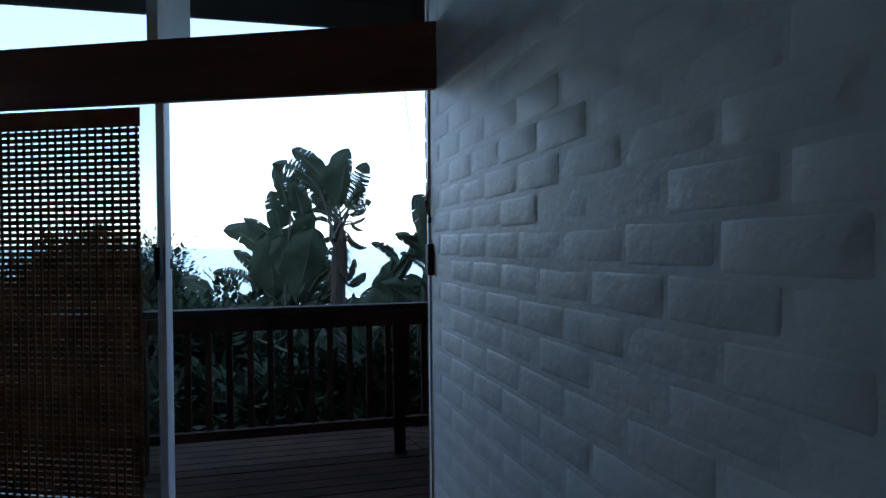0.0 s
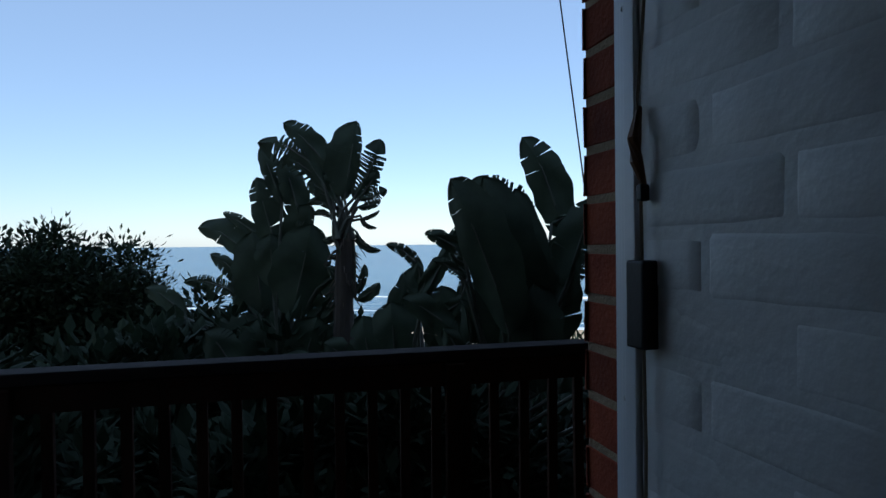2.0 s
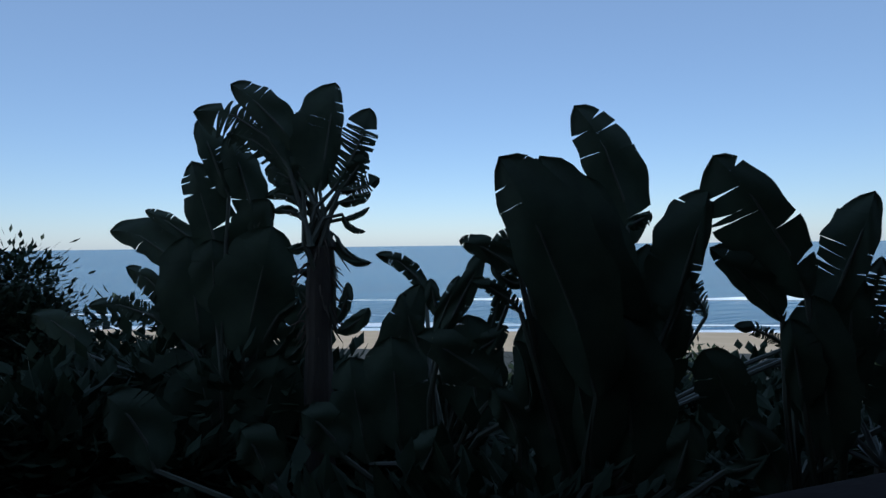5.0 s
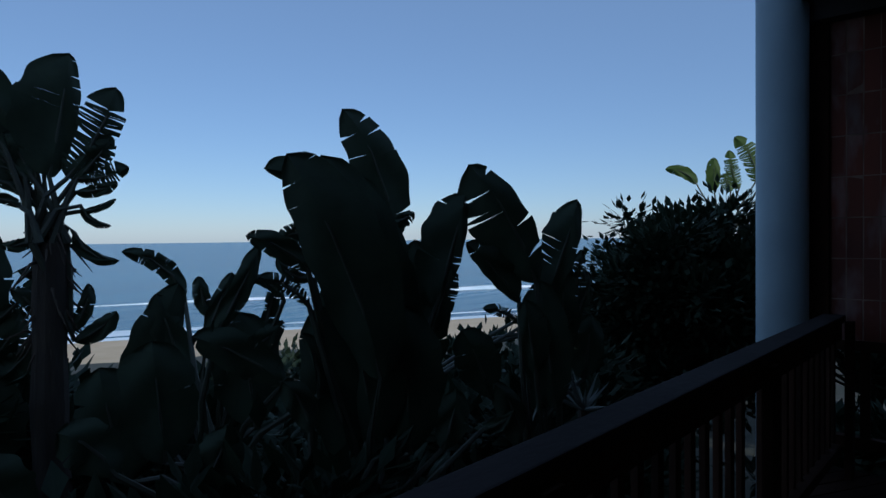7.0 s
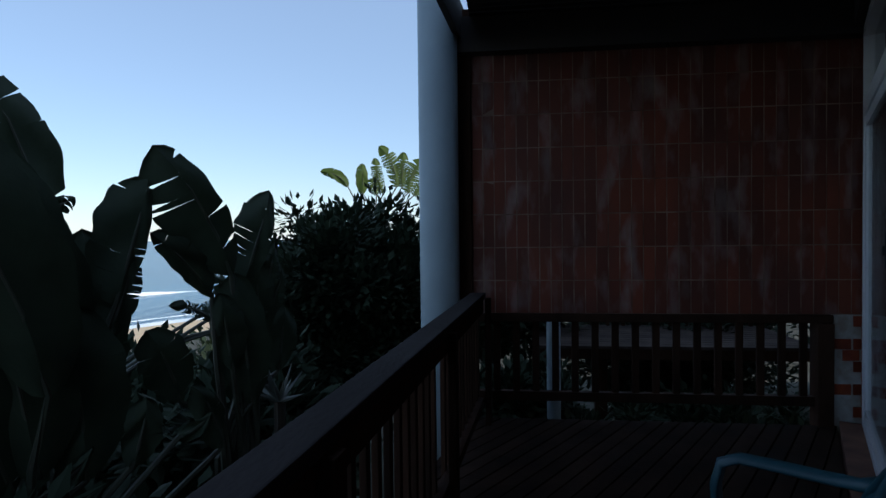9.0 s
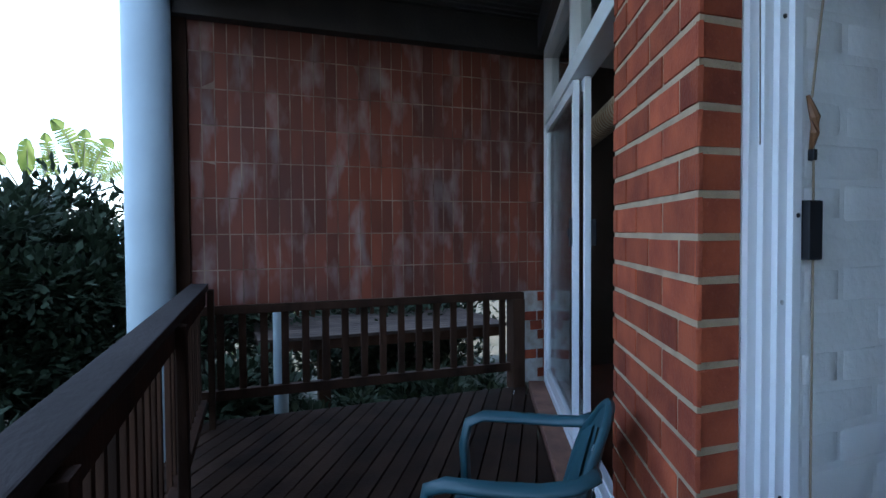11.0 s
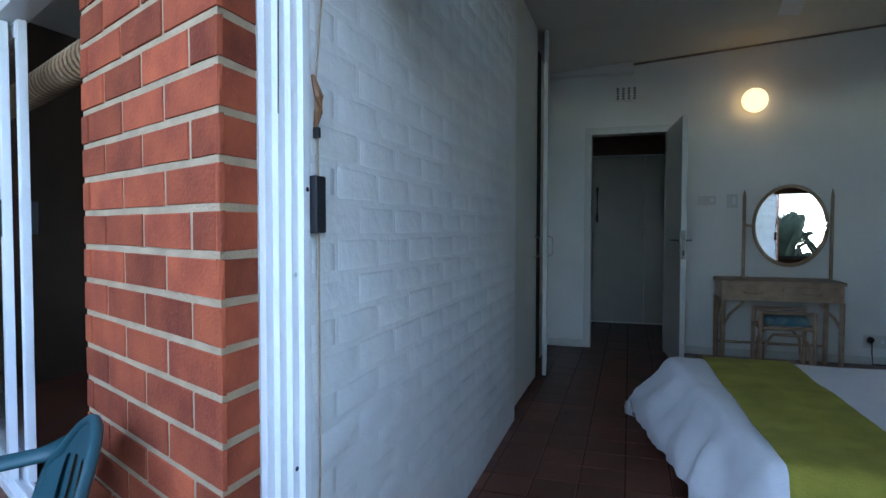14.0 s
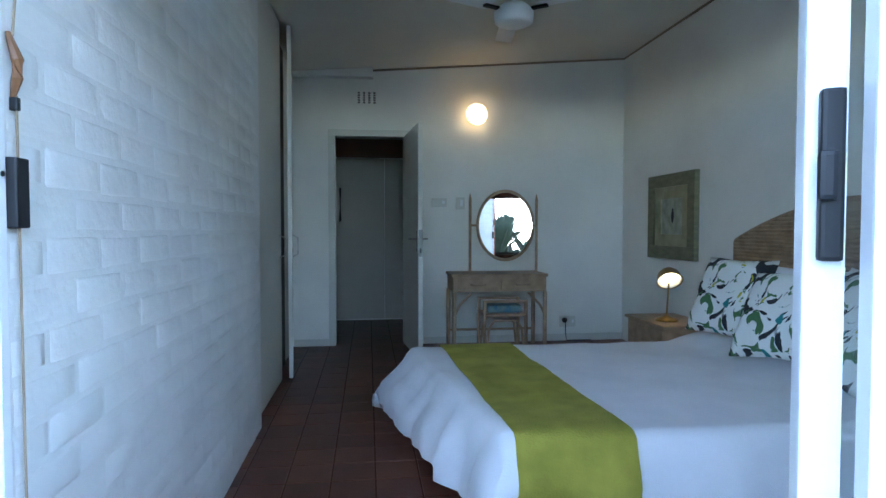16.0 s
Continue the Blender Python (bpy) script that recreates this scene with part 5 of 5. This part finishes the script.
def stool():
    t = thing("cane_stool", "cane stool with a blue patterned cushion under the dressing table", "stool", "", pose(-1.86, -4.40, 0))
    for x in (-0.19, 0.19):
        for y in (-0.14, 0.14):
            part("leg", tube([(x, y, 0), (x * 0.98, y, 0.50)], 0.016, 8), CANE, t)
        part("side_rail", tube([(x, -0.14, 0.37), (x, 0.14, 0.37)], 0.012, 7), CANE, t)
    for y in (-0.14, 0.14):
        for z in (0.49, 0.37):
            part("cross_rail", tube([(-0.19, y, z), (0.19, y, z)], 0.014, 7), CANE, t)
        part("arch", tube([(-0.17, y, 0.05), (-0.15, y, 0.25), (-0.10, y, 0.32), (0.10, y, 0.32), (0.15, y, 0.25), (0.17, y, 0.05)], 0.012, 7), CANE, t)
    c = tagged(part("stool_cushion", box((-0.16, -0.13, 0.385), (0.16, 0.13, 0.455), pose(-1.86, -4.40, 0), 0.03),
                    material("blue_print_cloth", (0.05, 0.16, 0.26), 0.85, spots=(0.20, 0.30, 0.26), scale=16, fine=40, fleck=(0.02, 0.07, 0.12))), "blue and green patterned seat cushion on the stool", "cushion")


stool()


def picture():
    t = thing("framed_picture", "square greenish wooden frame with a small faded picture", "picture", "", pose(SIDE, -3.905, 1.245))
    wood = material("green_grey_frame", (0.20, 0.19, 0.11), 0.6, spots=(0.13, 0.13, 0.075), scale=9, fine=50, bump=0.3, stretch=(1, 1, 3))
    h, v = 0.39, 0.365
    outer = bmesh.new()
    for lo, hi in (((0.001, -h, -v), (0.045, h, -v + 0.11)), ((0.001, -h, v - 0.11), (0.045, h, v)), ((0.001, -h, -v + 0.11), (0.045, -h + 0.11, v - 0.11)), ((0.001, h - 0.11, -v + 0.11), (0.045, h, v - 0.11))):
        add_box(outer, lo, hi, None, 0.004)
    part("frame", outer, wood, t)
    inner = bmesh.new()
    for lo, hi in (((0.001, -h + 0.11, -v + 0.11), (0.030, h - 0.11, -v + 0.21)), ((0.001, -h + 0.11, v - 0.21), (0.030, h - 0.11, v - 0.11)), ((0.001, -h + 0.11, -v + 0.21), (0.030, -h + 0.21, v - 0.21)), ((0.001, h - 0.21, -v + 0.21), (0.030, h - 0.11, v - 0.21))):
        add_box(inner, lo, hi, None, 0.003)
    part("mount", inner, material("pale_mount", (0.36, 0.34, 0.22), 0.7, spots=(0.26, 0.25, 0.15), scale=9, fine=50), t, "paler inner moulding")
    part("print", box((0.001, -h + 0.21, -v + 0.21), (0.016, h - 0.21, v - 0.21)), material("faded_print", (0.40, 0.42, 0.34), 0.8, spots=(0.26, 0.28, 0.22), scale=14), t)
    part("motif", lathe([(0, -0.06), (0.012, -0.05), (0.026, 0.0), (0.020, 0.035), (0.012, 0.045), (0.014, 0.06), (0, 0.075)], 12, pose(0.016, 0, 0) @ Matrix.Diagonal((0.15, 1, 1, 1))), BLACK_PLASTIC, t)


picture()


def night_table():
    t = thing("bedside_table", "cane bedside table with a pale top", "bedside table", "", pose(-3.02, -3.55, 0))
    part("top", box((-0.22, -0.33, 0.395), (0.22, 0.33, 0.42), None, 0.008), CANE, t)
    part("body", box((-0.205, -0.31, 0.12), (0.195, 0.31, 0.394), None, 0.006), CANE, t)
    part("drawer", box((0.196, -0.28, 0.25), (0.206, 0.28, 0.37), None, 0.003), CANE, t)
    for x in (-0.18, 0.17):
        for y in (-0.28, 0.28):
            part("leg", tube([(x, y, 0), (x, y, 0.12)], 0.02, 8), CANE, t)


night_table()


def desk_lamp():
    t = thing("bedside_lamp", "small brass bedside lamp switched on", "lamp", "", pose(-2.96, -3.47, 0.42))
    part("base", lathe([(0, 0), (0.085, 0.0), (0.088, 0.012), (0.07, 0.026), (0.03, 0.034), (0.014, 0.05), (0, 0.05)], 28), BRASS, t, "", True)
    part("stem", tube([(0, 0, 0.04), (0.01, 0.035, 0.18), (0.015, 0.06, 0.33)], 0.007, 8), BRASS, t)
    m = pose(0.03, 0.085, 0.345, 44, -12, 0)
    shade = bmesh.new()
    prof = [(0.02, 0.075), (0.055, 0.06), (0.082, 0.025), (0.095, -0.03), (0.098, -0.035), (0.092, -0.03), (0.078, 0.020), (0.05, 0.052), (0.01, 0.066)]
    lining = lathe([(0.0, 0.060), (0.048, 0.049), (0.075, 0.018), (0.089, -0.031), (0.086, -0.031), (0.072, 0.016), (0.045, 0.046), (0.0, 0.056)], 28, m)
    rings = [[shade.verts.new((r * math.cos(a), r * math.sin(a), z)) for a in (2 * math.pi * k / 28 for k in range(28))] for r, z in prof]
    for p, q in zip(rings, rings[1:]):
        for k in range(28):
            shade.faces.new((p[k], p[(k + 1) % 28], q[(k + 1) % 28], q[k]))
    shade.faces.new(rings[0])
    part("shade", shade, BRASS, t, "domed brass shade", True, m)
    part("shade_lining", lining, material("white_enamel", (0.85, 0.82, 0.75), 0.4, scale=5, amount=0.05), t, "white enamelled inside of the shade", True)
    part("bulb", lathe([(0, -0.028), (0.035, -0.020), (0.045, 0.0), (0.03, 0.03), (0, 0.045)], 16, m), glowing("warm_bulb", (1.0, 0.80, 0.50), 0.6), t, "lit bulb", True)


desk_lamp()


def print_cloth(name):
    """White cushion cloth with a bold leafy print in black, green, teal and yellow."""
    m = material(name, (0.78, 0.79, 0.76), 0.9, scale=4, amount=0.05, fine=120, bump=0.1)
    nt = m.node_tree
    b = nt.nodes["Principled BSDF"]
    last = b.inputs["Base Color"].links[0].from_socket
    tc = nt.nodes.new("ShaderNodeTexCoord")
    for k, (sc, lo, colour) in enumerate(((5.5, 0.56, (0.02, 0.025, 0.03)), (8.0, 0.60, (0.07, 0.17, 0.07)), (5.0, 0.66, (0.02, 0.20, 0.20)), (7.0, 0.67, (0.42, 0.40, 0.04)))):
        mp = nt.nodes.new("ShaderNodeMapping")
        mp.inputs["Location"].default_value = (k * 3.7, k * 1.3, k * 2.1)
        n = nt.nodes.new("ShaderNodeTexNoise")
        n.inputs["Scale"].default_value, n.inputs["Detail"].default_value, n.inputs["Distortion"].default_value = sc, 2.5, 1.6
        r = nt.nodes.new("ShaderNodeValToRGB")
        r.color_ramp.elements[0].position, r.color_ramp.elements[1].position = lo, lo + 0.015
        mx = nt.nodes.new("ShaderNodeMix")
        mx.data_type = "RGBA"
        mx.inputs[7].default_value = (*colour, 1)
        nt.links.new(tc.outputs["Object"], mp.inputs[0])
        nt.links.new(mp.outputs[0], n.inputs["Vector"])
        nt.links.new(n.outputs["Fac"], r.inputs["Fac"])
        nt.links.new(r.outputs["Color"], mx.inputs[0])
        nt.links.new(last, mx.inputs[6])
        last = mx.outputs[2]
    nt.links.new(last, b.inputs["Base Color"])
    return m


def cushion(name, label, m, mat, w=0.25, h=0.25, fat=0.075):
    """A pillow: two bulged faces that meet in a thin seam."""
    bm = bmesh.new()
    n = 16
    sheets = []
    for s in (-1, 1):
        grid = []
        for i in range(n + 1):
            row = []
            for j in range(n + 1):
                u, v = i / n * 2 - 1, j / n * 2 - 1
                bulge = max(0.0, (1 - u ** 4) * (1 - v ** 4)) ** 0.6
                pinch = 1 - 0.07 * (1 - abs(u)) * abs(v) ** 3 - 0.07 * (1 - abs(v)) * abs(u) ** 3
                row.append(bm.verts.new((s * fat * bulge * (1 + 0.25 * noise.noise(Vector((u * 2, v * 2, s)))), u * w * pinch, v * h * pinch)))
            grid.append(row)
        for a, b in zip(grid, grid[1:]):
            for j in range(n):
                bm.faces.new((a[j], a[j + 1], b[j + 1], b[j]))
        sheets.append(grid)
    bmesh.ops.remove_doubles(bm, verts=bm.verts, dist=0.0005)
    ob = part(name, bm, mat, None, "", True, m)
    return tagged(ob, label, "cushion", "cushions on the bed")


PRINT = print_cloth("leafy_print_cloth")
cushion("scatter_cushion", "white scatter cushion with a black and green leaf print", pose(-2.80, -2.42, 0.73, 0, -24, 14), PRINT)
cushion("pillow", "plain white pillow leaning on the headboard", pose(-2.95, -2.10, 0.72, 0, -22, 4), LINEN, 0.34, 0.22, 0.09)
cushion("scatter_cushion", "white scatter cushion with a yellow and green leaf print", pose(-2.70, -1.83, 0.71, 8, -30, 8), PRINT)
cushion("scatter_cushion", "white scatter cushion with a teal and black leaf print", pose(-2.66, -1.35, 0.72, -6, -28, -8), PRINT)


def ceiling_fan():
    x, y = -1.55, -2.76
    zc = ceiling_z(x)
    t = thing("ceiling_fan", "white three-bladed ceiling fan at rest", "fan", "", pose(x, y, 0))
    part("rod", tube([(0, 0, zc), (0, 0, 2.50)], 0.014, 8), WHITE_METAL, t)
    part("canopy", lathe([(0.0, zc - 0.07), (0.04, zc - 0.07), (0.07, zc + 0.005), (0, zc + 0.005)], 20), WHITE_METAL, t)
    part("motor", lathe([(0, 2.40), (0.09, 2.40), (0.118, 2.415), (0.122, 2.45), (0.122, 2.485), (0.08, 2.52), (0.02, 2.54), (0, 2.54)], 32), WHITE_METAL, t, "", True)
    for a in (-97, 23, 143):
        m = pose(0, 0, 2.475, 0, 0, a)
        bl = part("blade", box((0.17, -0.06, -0.004), (0.62, 0.06, 0.004), pose(0, 0, 0.02, 9, 0, 0), 0.003), WHITE_METAL, t, m=m)
        part("bracket", box((0.10, -0.018, 0.0), (0.22, 0.018, 0.014), None, 0.003), BLACK_PLASTIC, bl)


ceiling_fan()

# passage cupboard seen through the doorway
pc = thing("passage_cupboard", "cream passage cupboard with a louvred panel and long handle", "cupboard")
py = BACK - 1.6
CREAM = material("cream_cupboard_paint", (0.46, 0.43, 0.37), 0.5, scale=2, amount=0.12, fine=40, bump=0.05)
part("door", box((-0.85, py + 0.001, 0.02), (-0.12, py + 0.03, 2.0), None, 0.004), CREAM, pc)
part("door", box((-1.70, py + 0.001, 0.02), (-0.856, py + 0.03, 2.0), None, 0.004), CREAM, pc)
part("header", box((-1.9, py + 0.001, 2.02), (0.2, py + 0.05, 2.44), None, 0.004), material("varnished_header", (0.34, 0.19, 0.12), 0.5, scale=3, fine=40), pc, "dark timber header")
lv = part("louvre", box((-1.40, py + 0.031, 1.36), (-1.02, py + 0.036, 1.80)), CREAM, pc)
for k in range(14):
    part("louvre_slat", box((-1.39, 0, -0.010), (-1.03, 0.006, 0.010), pose(0, py + 0.037, 1.385 + k * 0.030, 25, 0, 0)), CREAM, lv)
part("handle", tube([(-0.31, py + 0.03, 1.23), (-0.31, py + 0.07, 1.25), (-0.31, py + 0.07, 1.61), (-0.31, py + 0.03, 1.63)], 0.014, 8), BLACK_PLASTIC, pc, "long dark pull handle")


# ---- the garden chair on the deck ----
def garden_chair():
    t = thing("garden_chair", "dark teal moulded plastic garden armchair on the deck", "chair", "", pose(0.54, 0.09, DECK, 0, 0, -35.0) @ Matrix.Diagonal((0.9, 0.9, 0.93, 1)))
    seat = bmesh.new()
    add_box(seat, (-0.235, -0.21, 0.405), (0.235, 0.24, 0.43), None, 0.010)
    add_box(seat, (-0.25, 0.20, 0.375), (0.25, 0.25, 0.428), None, 0.012)
    part("seat", seat, GREEN_PLASTIC, t)
    # back: a curved shell with upright slots
    back = bmesh.new()

    def shell(u, v, thick):
        w = 0.265 - 0.02 * v - 0.10 * max(0, v - 0.72) ** 1.5 * 4
        x = u * w
        z = 0.42 + v * (0.385 - 0.11 * u * u * v)
        y = -0.18 - 0.09 * v + 0.055 * u * u + thick
        return Vector((x, y, z))

    us = [-1, -0.8, -0.62, -0.50, -0.36, -0.24, -0.07, 0.07, 0.24, 0.36, 0.50, 0.62, 0.8, 1]
    vs = [0, 0.12, 0.30, 0.5, 0.68, 0.78, 0.9, 1]
    slots = {2, 4, 6, 8, 10}
    quads = [(i, j) for i in range(13) for j in range(7) if not (i in slots and 1 <= j <= 4)]
    for thick in (0.0, 0.016):
        pts = {}
        for i, j in quads:
            for a, b in ((i, j), (i + 1, j), (i + 1, j + 1), (i, j + 1)):
                if (a, b) not in pts:
                    pts[a, b] = back.verts.new(shell(us[a], vs[b], thick))
            back.faces.new([pts[q] for q in ((i, j), (i + 1, j), (i + 1, j + 1), (i, j + 1))])
    edge = [shell(-1, v, 0.008) for v in vs] + [shell(u, 1, 0.008) for u in us[1:-1]] + [shell(1, v, 0.008) for v in reversed(vs)]
    add_tube(back, edge, 0.014, 8)
    part("backrest", back, GREEN_PLASTIC, t, "", True)
    for s in (-1, 1):
        arm = bmesh.new()
        line = [(0.245 * s, -0.225, 0.70), (0.268 * s, -0.17, 0.672), (0.292 * s, -0.08, 0.662), (0.302 * s, 0.06, 0.660), (0.298 * s, 0.17, 0.660), (0.285 * s, 0.228, 0.635), (0.272 * s, 0.245, 0.56), (0.262 * s, 0.235, 0.42)]
        rings = []
        for k, p in enumerate(line):
            q0, q1 = Vector(line[max(k - 1, 0)]), Vector(line[min(k + 1, len(line) - 1)])
            d = (q1 - q0).normalized()
            side = Vector((1, 0, 0))
            up = side.cross(d).normalized()
            hw, ht = 0.033, 0.016
            rings.append([arm.verts.new(Vector(p) + side * hw * math.cos(a) + up * ht * math.sin(a) - (up * 0.010 * abs(math.cos(a)))) for a in (2 * math.pi * q / 12 for q in range(12))])
        for a, b in zip(rings, rings[1:]):
            for q in range(12):
                arm.faces.new((a[q], a[(q + 1) % 12], b[(q + 1) % 12], b[q]))
        arm.faces.new(rings[0])
        arm.faces.new(rings[-1])
        part("armrest", arm, GREEN_PLASTIC, t, "", True)
        for y0, y1 in ((0.225, 0.285), (-0.19, -0.235)):
            leg = bmesh.new()
            add_tube(leg, [(0.285 * s, y1, 0.0), (0.265 * s, (y0 + y1) / 2, 0.22), (0.25 * s, y0, 0.43)], [0.024, 0.028, 0.034], 8)
            part("leg", leg, GREEN_PLASTIC, t, "", True)
    return t


garden_chair()

# ---- brick, tile and floor pieces ----
def brick_mesh(name, length, height, depth, chamfer, mat, seed, wobble=0.0):
    """One brick whose front face looks along -x; its edges are worn round."""
    rnd = random.Random(seed)
    bm = bmesh.new()
    l, h = length / 2, height / 2

    def ring(x, inset):
        return [bm.verts.new((x + rnd.uniform(-wobble, wobble) * 0.3, sy * (l - inset) + rnd.uniform(-wobble, wobble), sz * (h - inset) + rnd.uniform(-wobble, wobble))) for sy, sz in ((-1, -1), (1, -1), (1, 1), (-1, 1))]

    a, b, c = ring(depth, 0), ring(-depth * 0.55, chamfer * 0.25), ring(-depth, chamfer)
    for p, q in ((a, b), (b, c)):
        for i in range(4):
            bm.faces.new((p[i], p[(i + 1) % 4], q[(i + 1) % 4], q[i]))
    bm.faces.new(c)
    me = bpy.data.meshes.new(name)
    bmesh.ops.recalc_face_normals(bm, faces=bm.faces)
    bm.to_mesh(me)
    bm.free()
    me.materials.append(mat)
    return me


def painted_brick_mesh(name, length, height, mat, seed):
    """A brick front under thick paint: uneven, with soft shoulders that sink into the joints; it looks along -x."""
    rnd = random.Random(seed)
    bm = bmesh.new()
    us = (-1, -0.97, -0.92, -0.4, 0.0, 0.4, 0.92, 0.97, 1)
    vs = (-1, -0.90, -0.74, 0.0, 0.74, 0.90, 1)
    edge = [rnd.uniform(-0.004, 0.003) for _ in range(4)]
    depth = rnd.uniform(0.0030, 0.0042)
    grid = []
    for u in us:
        row = []
        for v in vs:
            y = u * length / 2 + (edge[0] if u < 0 else edge[1]) * abs(u) + rnd.uniform(-0.0012, 0.0012)
            z = v * height / 2 + (edge[2] if v < 0 else edge[3]) * abs(v) * 0.7 + rnd.uniform(-0.0012, 0.0012)
            rise = (1 - max(0.0, (abs(u) - 0.90) / 0.10) ** 1.3) * (1 - max(0.0, (abs(v) - 0.70) / 0.30) ** 1.5)
            row.append(bm.verts.new((0.0015 - depth * rise - 0.0007 * noise.noise(Vector((y * 25, z * 25, seed))), y, z)))
        grid.append(row)
    for a, b in zip(grid, grid[1:]):
        for k in range(len(vs) - 1):
            bm.faces.new((a[k], b[k], b[k + 1], a[k + 1]))
    me = bpy.data.meshes.new(name)
    bmesh.ops.recalc_face_normals(bm, faces=bm.faces)
    if sum(f.normal.x for f in bm.faces) > 0:
        bmesh.ops.reverse_faces(bm, faces=bm.faces)
    bm.to_mesh(me)
    bm.free()
    for p in me.polygons:
        p.use_smooth = True
    me.materials.append(mat)
    return me


# painted bricks of the party wall
stretch = [painted_brick_mesh("painted_brick", BRICK - 0.006, COURSE - 0.006, WHITE_BRICK, k) for k in range(8)]
short = [painted_brick_mesh("painted_half_brick", BRICK / 2 - 0.006, COURSE - 0.006, WHITE_BRICK, k + 20) for k in range(4)]
rnd = random.Random(41)
for row in range(31):
    z = 0.008 + COURSE * (row + 0.5)
    y = -0.235 - (0 if row % 2 else BRICK / 2)
    if row % 2 == 0:
        share("brick", rnd.choice(short), party, pose(-0.041, -0.235 - BRICK / 4, z))
    while y - BRICK > -2.58:
        share("brick", rnd.choice(stretch), party, pose(-0.0414 + rnd.uniform(-0.0010, 0.0010), y - BRICK / 2, z + rnd.uniform(-0.0015, 0.0015), rnd.uniform(-0.5, 0.5), 0, rnd.uniform(-0.3, 0.3)))
        y -= BRICK

# red bricks of the pier: the facade and the return beside the jamb
red = [brick_mesh("red_brick", BRICK - 0.012, COURSE - 0.014, 0.005, 0.002, RED_BRICK, k, 0.0012) for k in range(6)]
red_half = [brick_mesh("red_half_brick", BRICK / 2 - 0.012, COURSE - 0.014, 0.005, 0.002, RED_BRICK, k + 9, 0.0012) for k in range(4)]
red_cut = [brick_mesh("red_cut_brick", 0.058, COURSE - 0.014, 0.005, 0.002, RED_BRICK, k + 19, 0.001) for k in range(2)]
turn = FACADE @ pose(0, 0, 0, 0, 0, -90)
TOP = 1.525                                    # a bed joint's height
row = -18
while TOP + row * COURSE < 2.75:
    z = TOP + (row + 0.5) * COURSE
    if z > -0.05:
        edges = [0.0, BRICK, 2 * BRICK, 3 * BRICK] if row % 2 == 0 else [0.0, BRICK / 2, BRICK * 1.5, BRICK * 2.5]
        for s in edges:
            ln = (BRICK / 2 if s == 0.0 and row % 2 else BRICK)
            start = s + 0.006 if s else 0.0
            end = min(s + ln - 0.006, PIER - 0.002)
            if end - start < 0.03:
                continue
            me = rnd.choice(red if end - start > 0.15 else red_half if end - start > 0.08 else red_cut)
            real = max(v.co.y for v in me.vertices) * 2
            share("brick", me, pier, FACADE @ pose((start + end) / 2, -0.0055 + rnd.uniform(-0.0008, 0.0008), z, 0, 0, -90) @ Matrix.Diagonal((1, (end - start) / real, 1, 1)))
        share("brick", rnd.choice(red_half), pier, pose(0.0065, -0.0605, z, 0, 0, 0) @ Matrix.Diagonal((1, 1.06, 1, 1)))
    row += 1

# washed bricks of the stub wall
for k in range(9):
    for i in range(3):
        if i or k in (2, 5, 6):
            share("brick", rnd.choice(red_half), stub, pose(SX + 0.012, -1.43 - i * 0.116 - (0.05 if k % 2 else 0), 0.04 + k * 0.0757 + 0.03))

# clay tiles of the screen
TW, TH = 0.0782, 0.232
tile = [brick_mesh("clay_tile", TW - 0.0058, TH - 0.006, 0.004, 0.0012, CLAY_TILE, k, 0.0012) for k in range(5)]
for r in range(9):
    z = SZ0 + (r + 0.5) * TH
    for k in range(33):
        y = SY1 - (k + 0.5) * TW
        share("tile", rnd.choice(tile), screen, pose(SX + 0.0135 + rnd.uniform(-0.002, 0.002), y, z, 0, rnd.uniform(-0.3, 0.3), rnd.uniform(-0.4, 0.4)))

# terracotta floor tiles
FT = 0.20
ft = bpy.data.meshes.new("floor_tile")
bm = box((-FT / 2 + 0.004, -FT / 2 + 0.004, -0.008), (FT / 2 - 0.004, FT / 2 - 0.004, 0.0))
bm.to_mesh(ft)
bm.free()
ft.materials.append(TERRACOTTA)
rest = bmesh.new()
for i in range(-16, 4):
    for j in range(-34, 6):
        x, y = i * FT + 0.02, j * FT - 0.1
        if y > facade_y(x, -0.16) - FT / 2 or y < BACK - 1.6 or x > 0.1 and y > -4.2:
            continue
        if x > -1.25 and len(floor.children) < 290:
            share("tile", ft, floor, pose(x, y, rnd.uniform(-0.0006, 0.0006)))
        else:
            add_box(rest, (x - FT / 2 + 0.004, y - FT / 2 + 0.004, -0.008), (x + FT / 2 - 0.004, y + FT / 2 - 0.004, 0.0))
part("far_tiles", rest, TERRACOTTA, floor)["kind"] = "stuff"
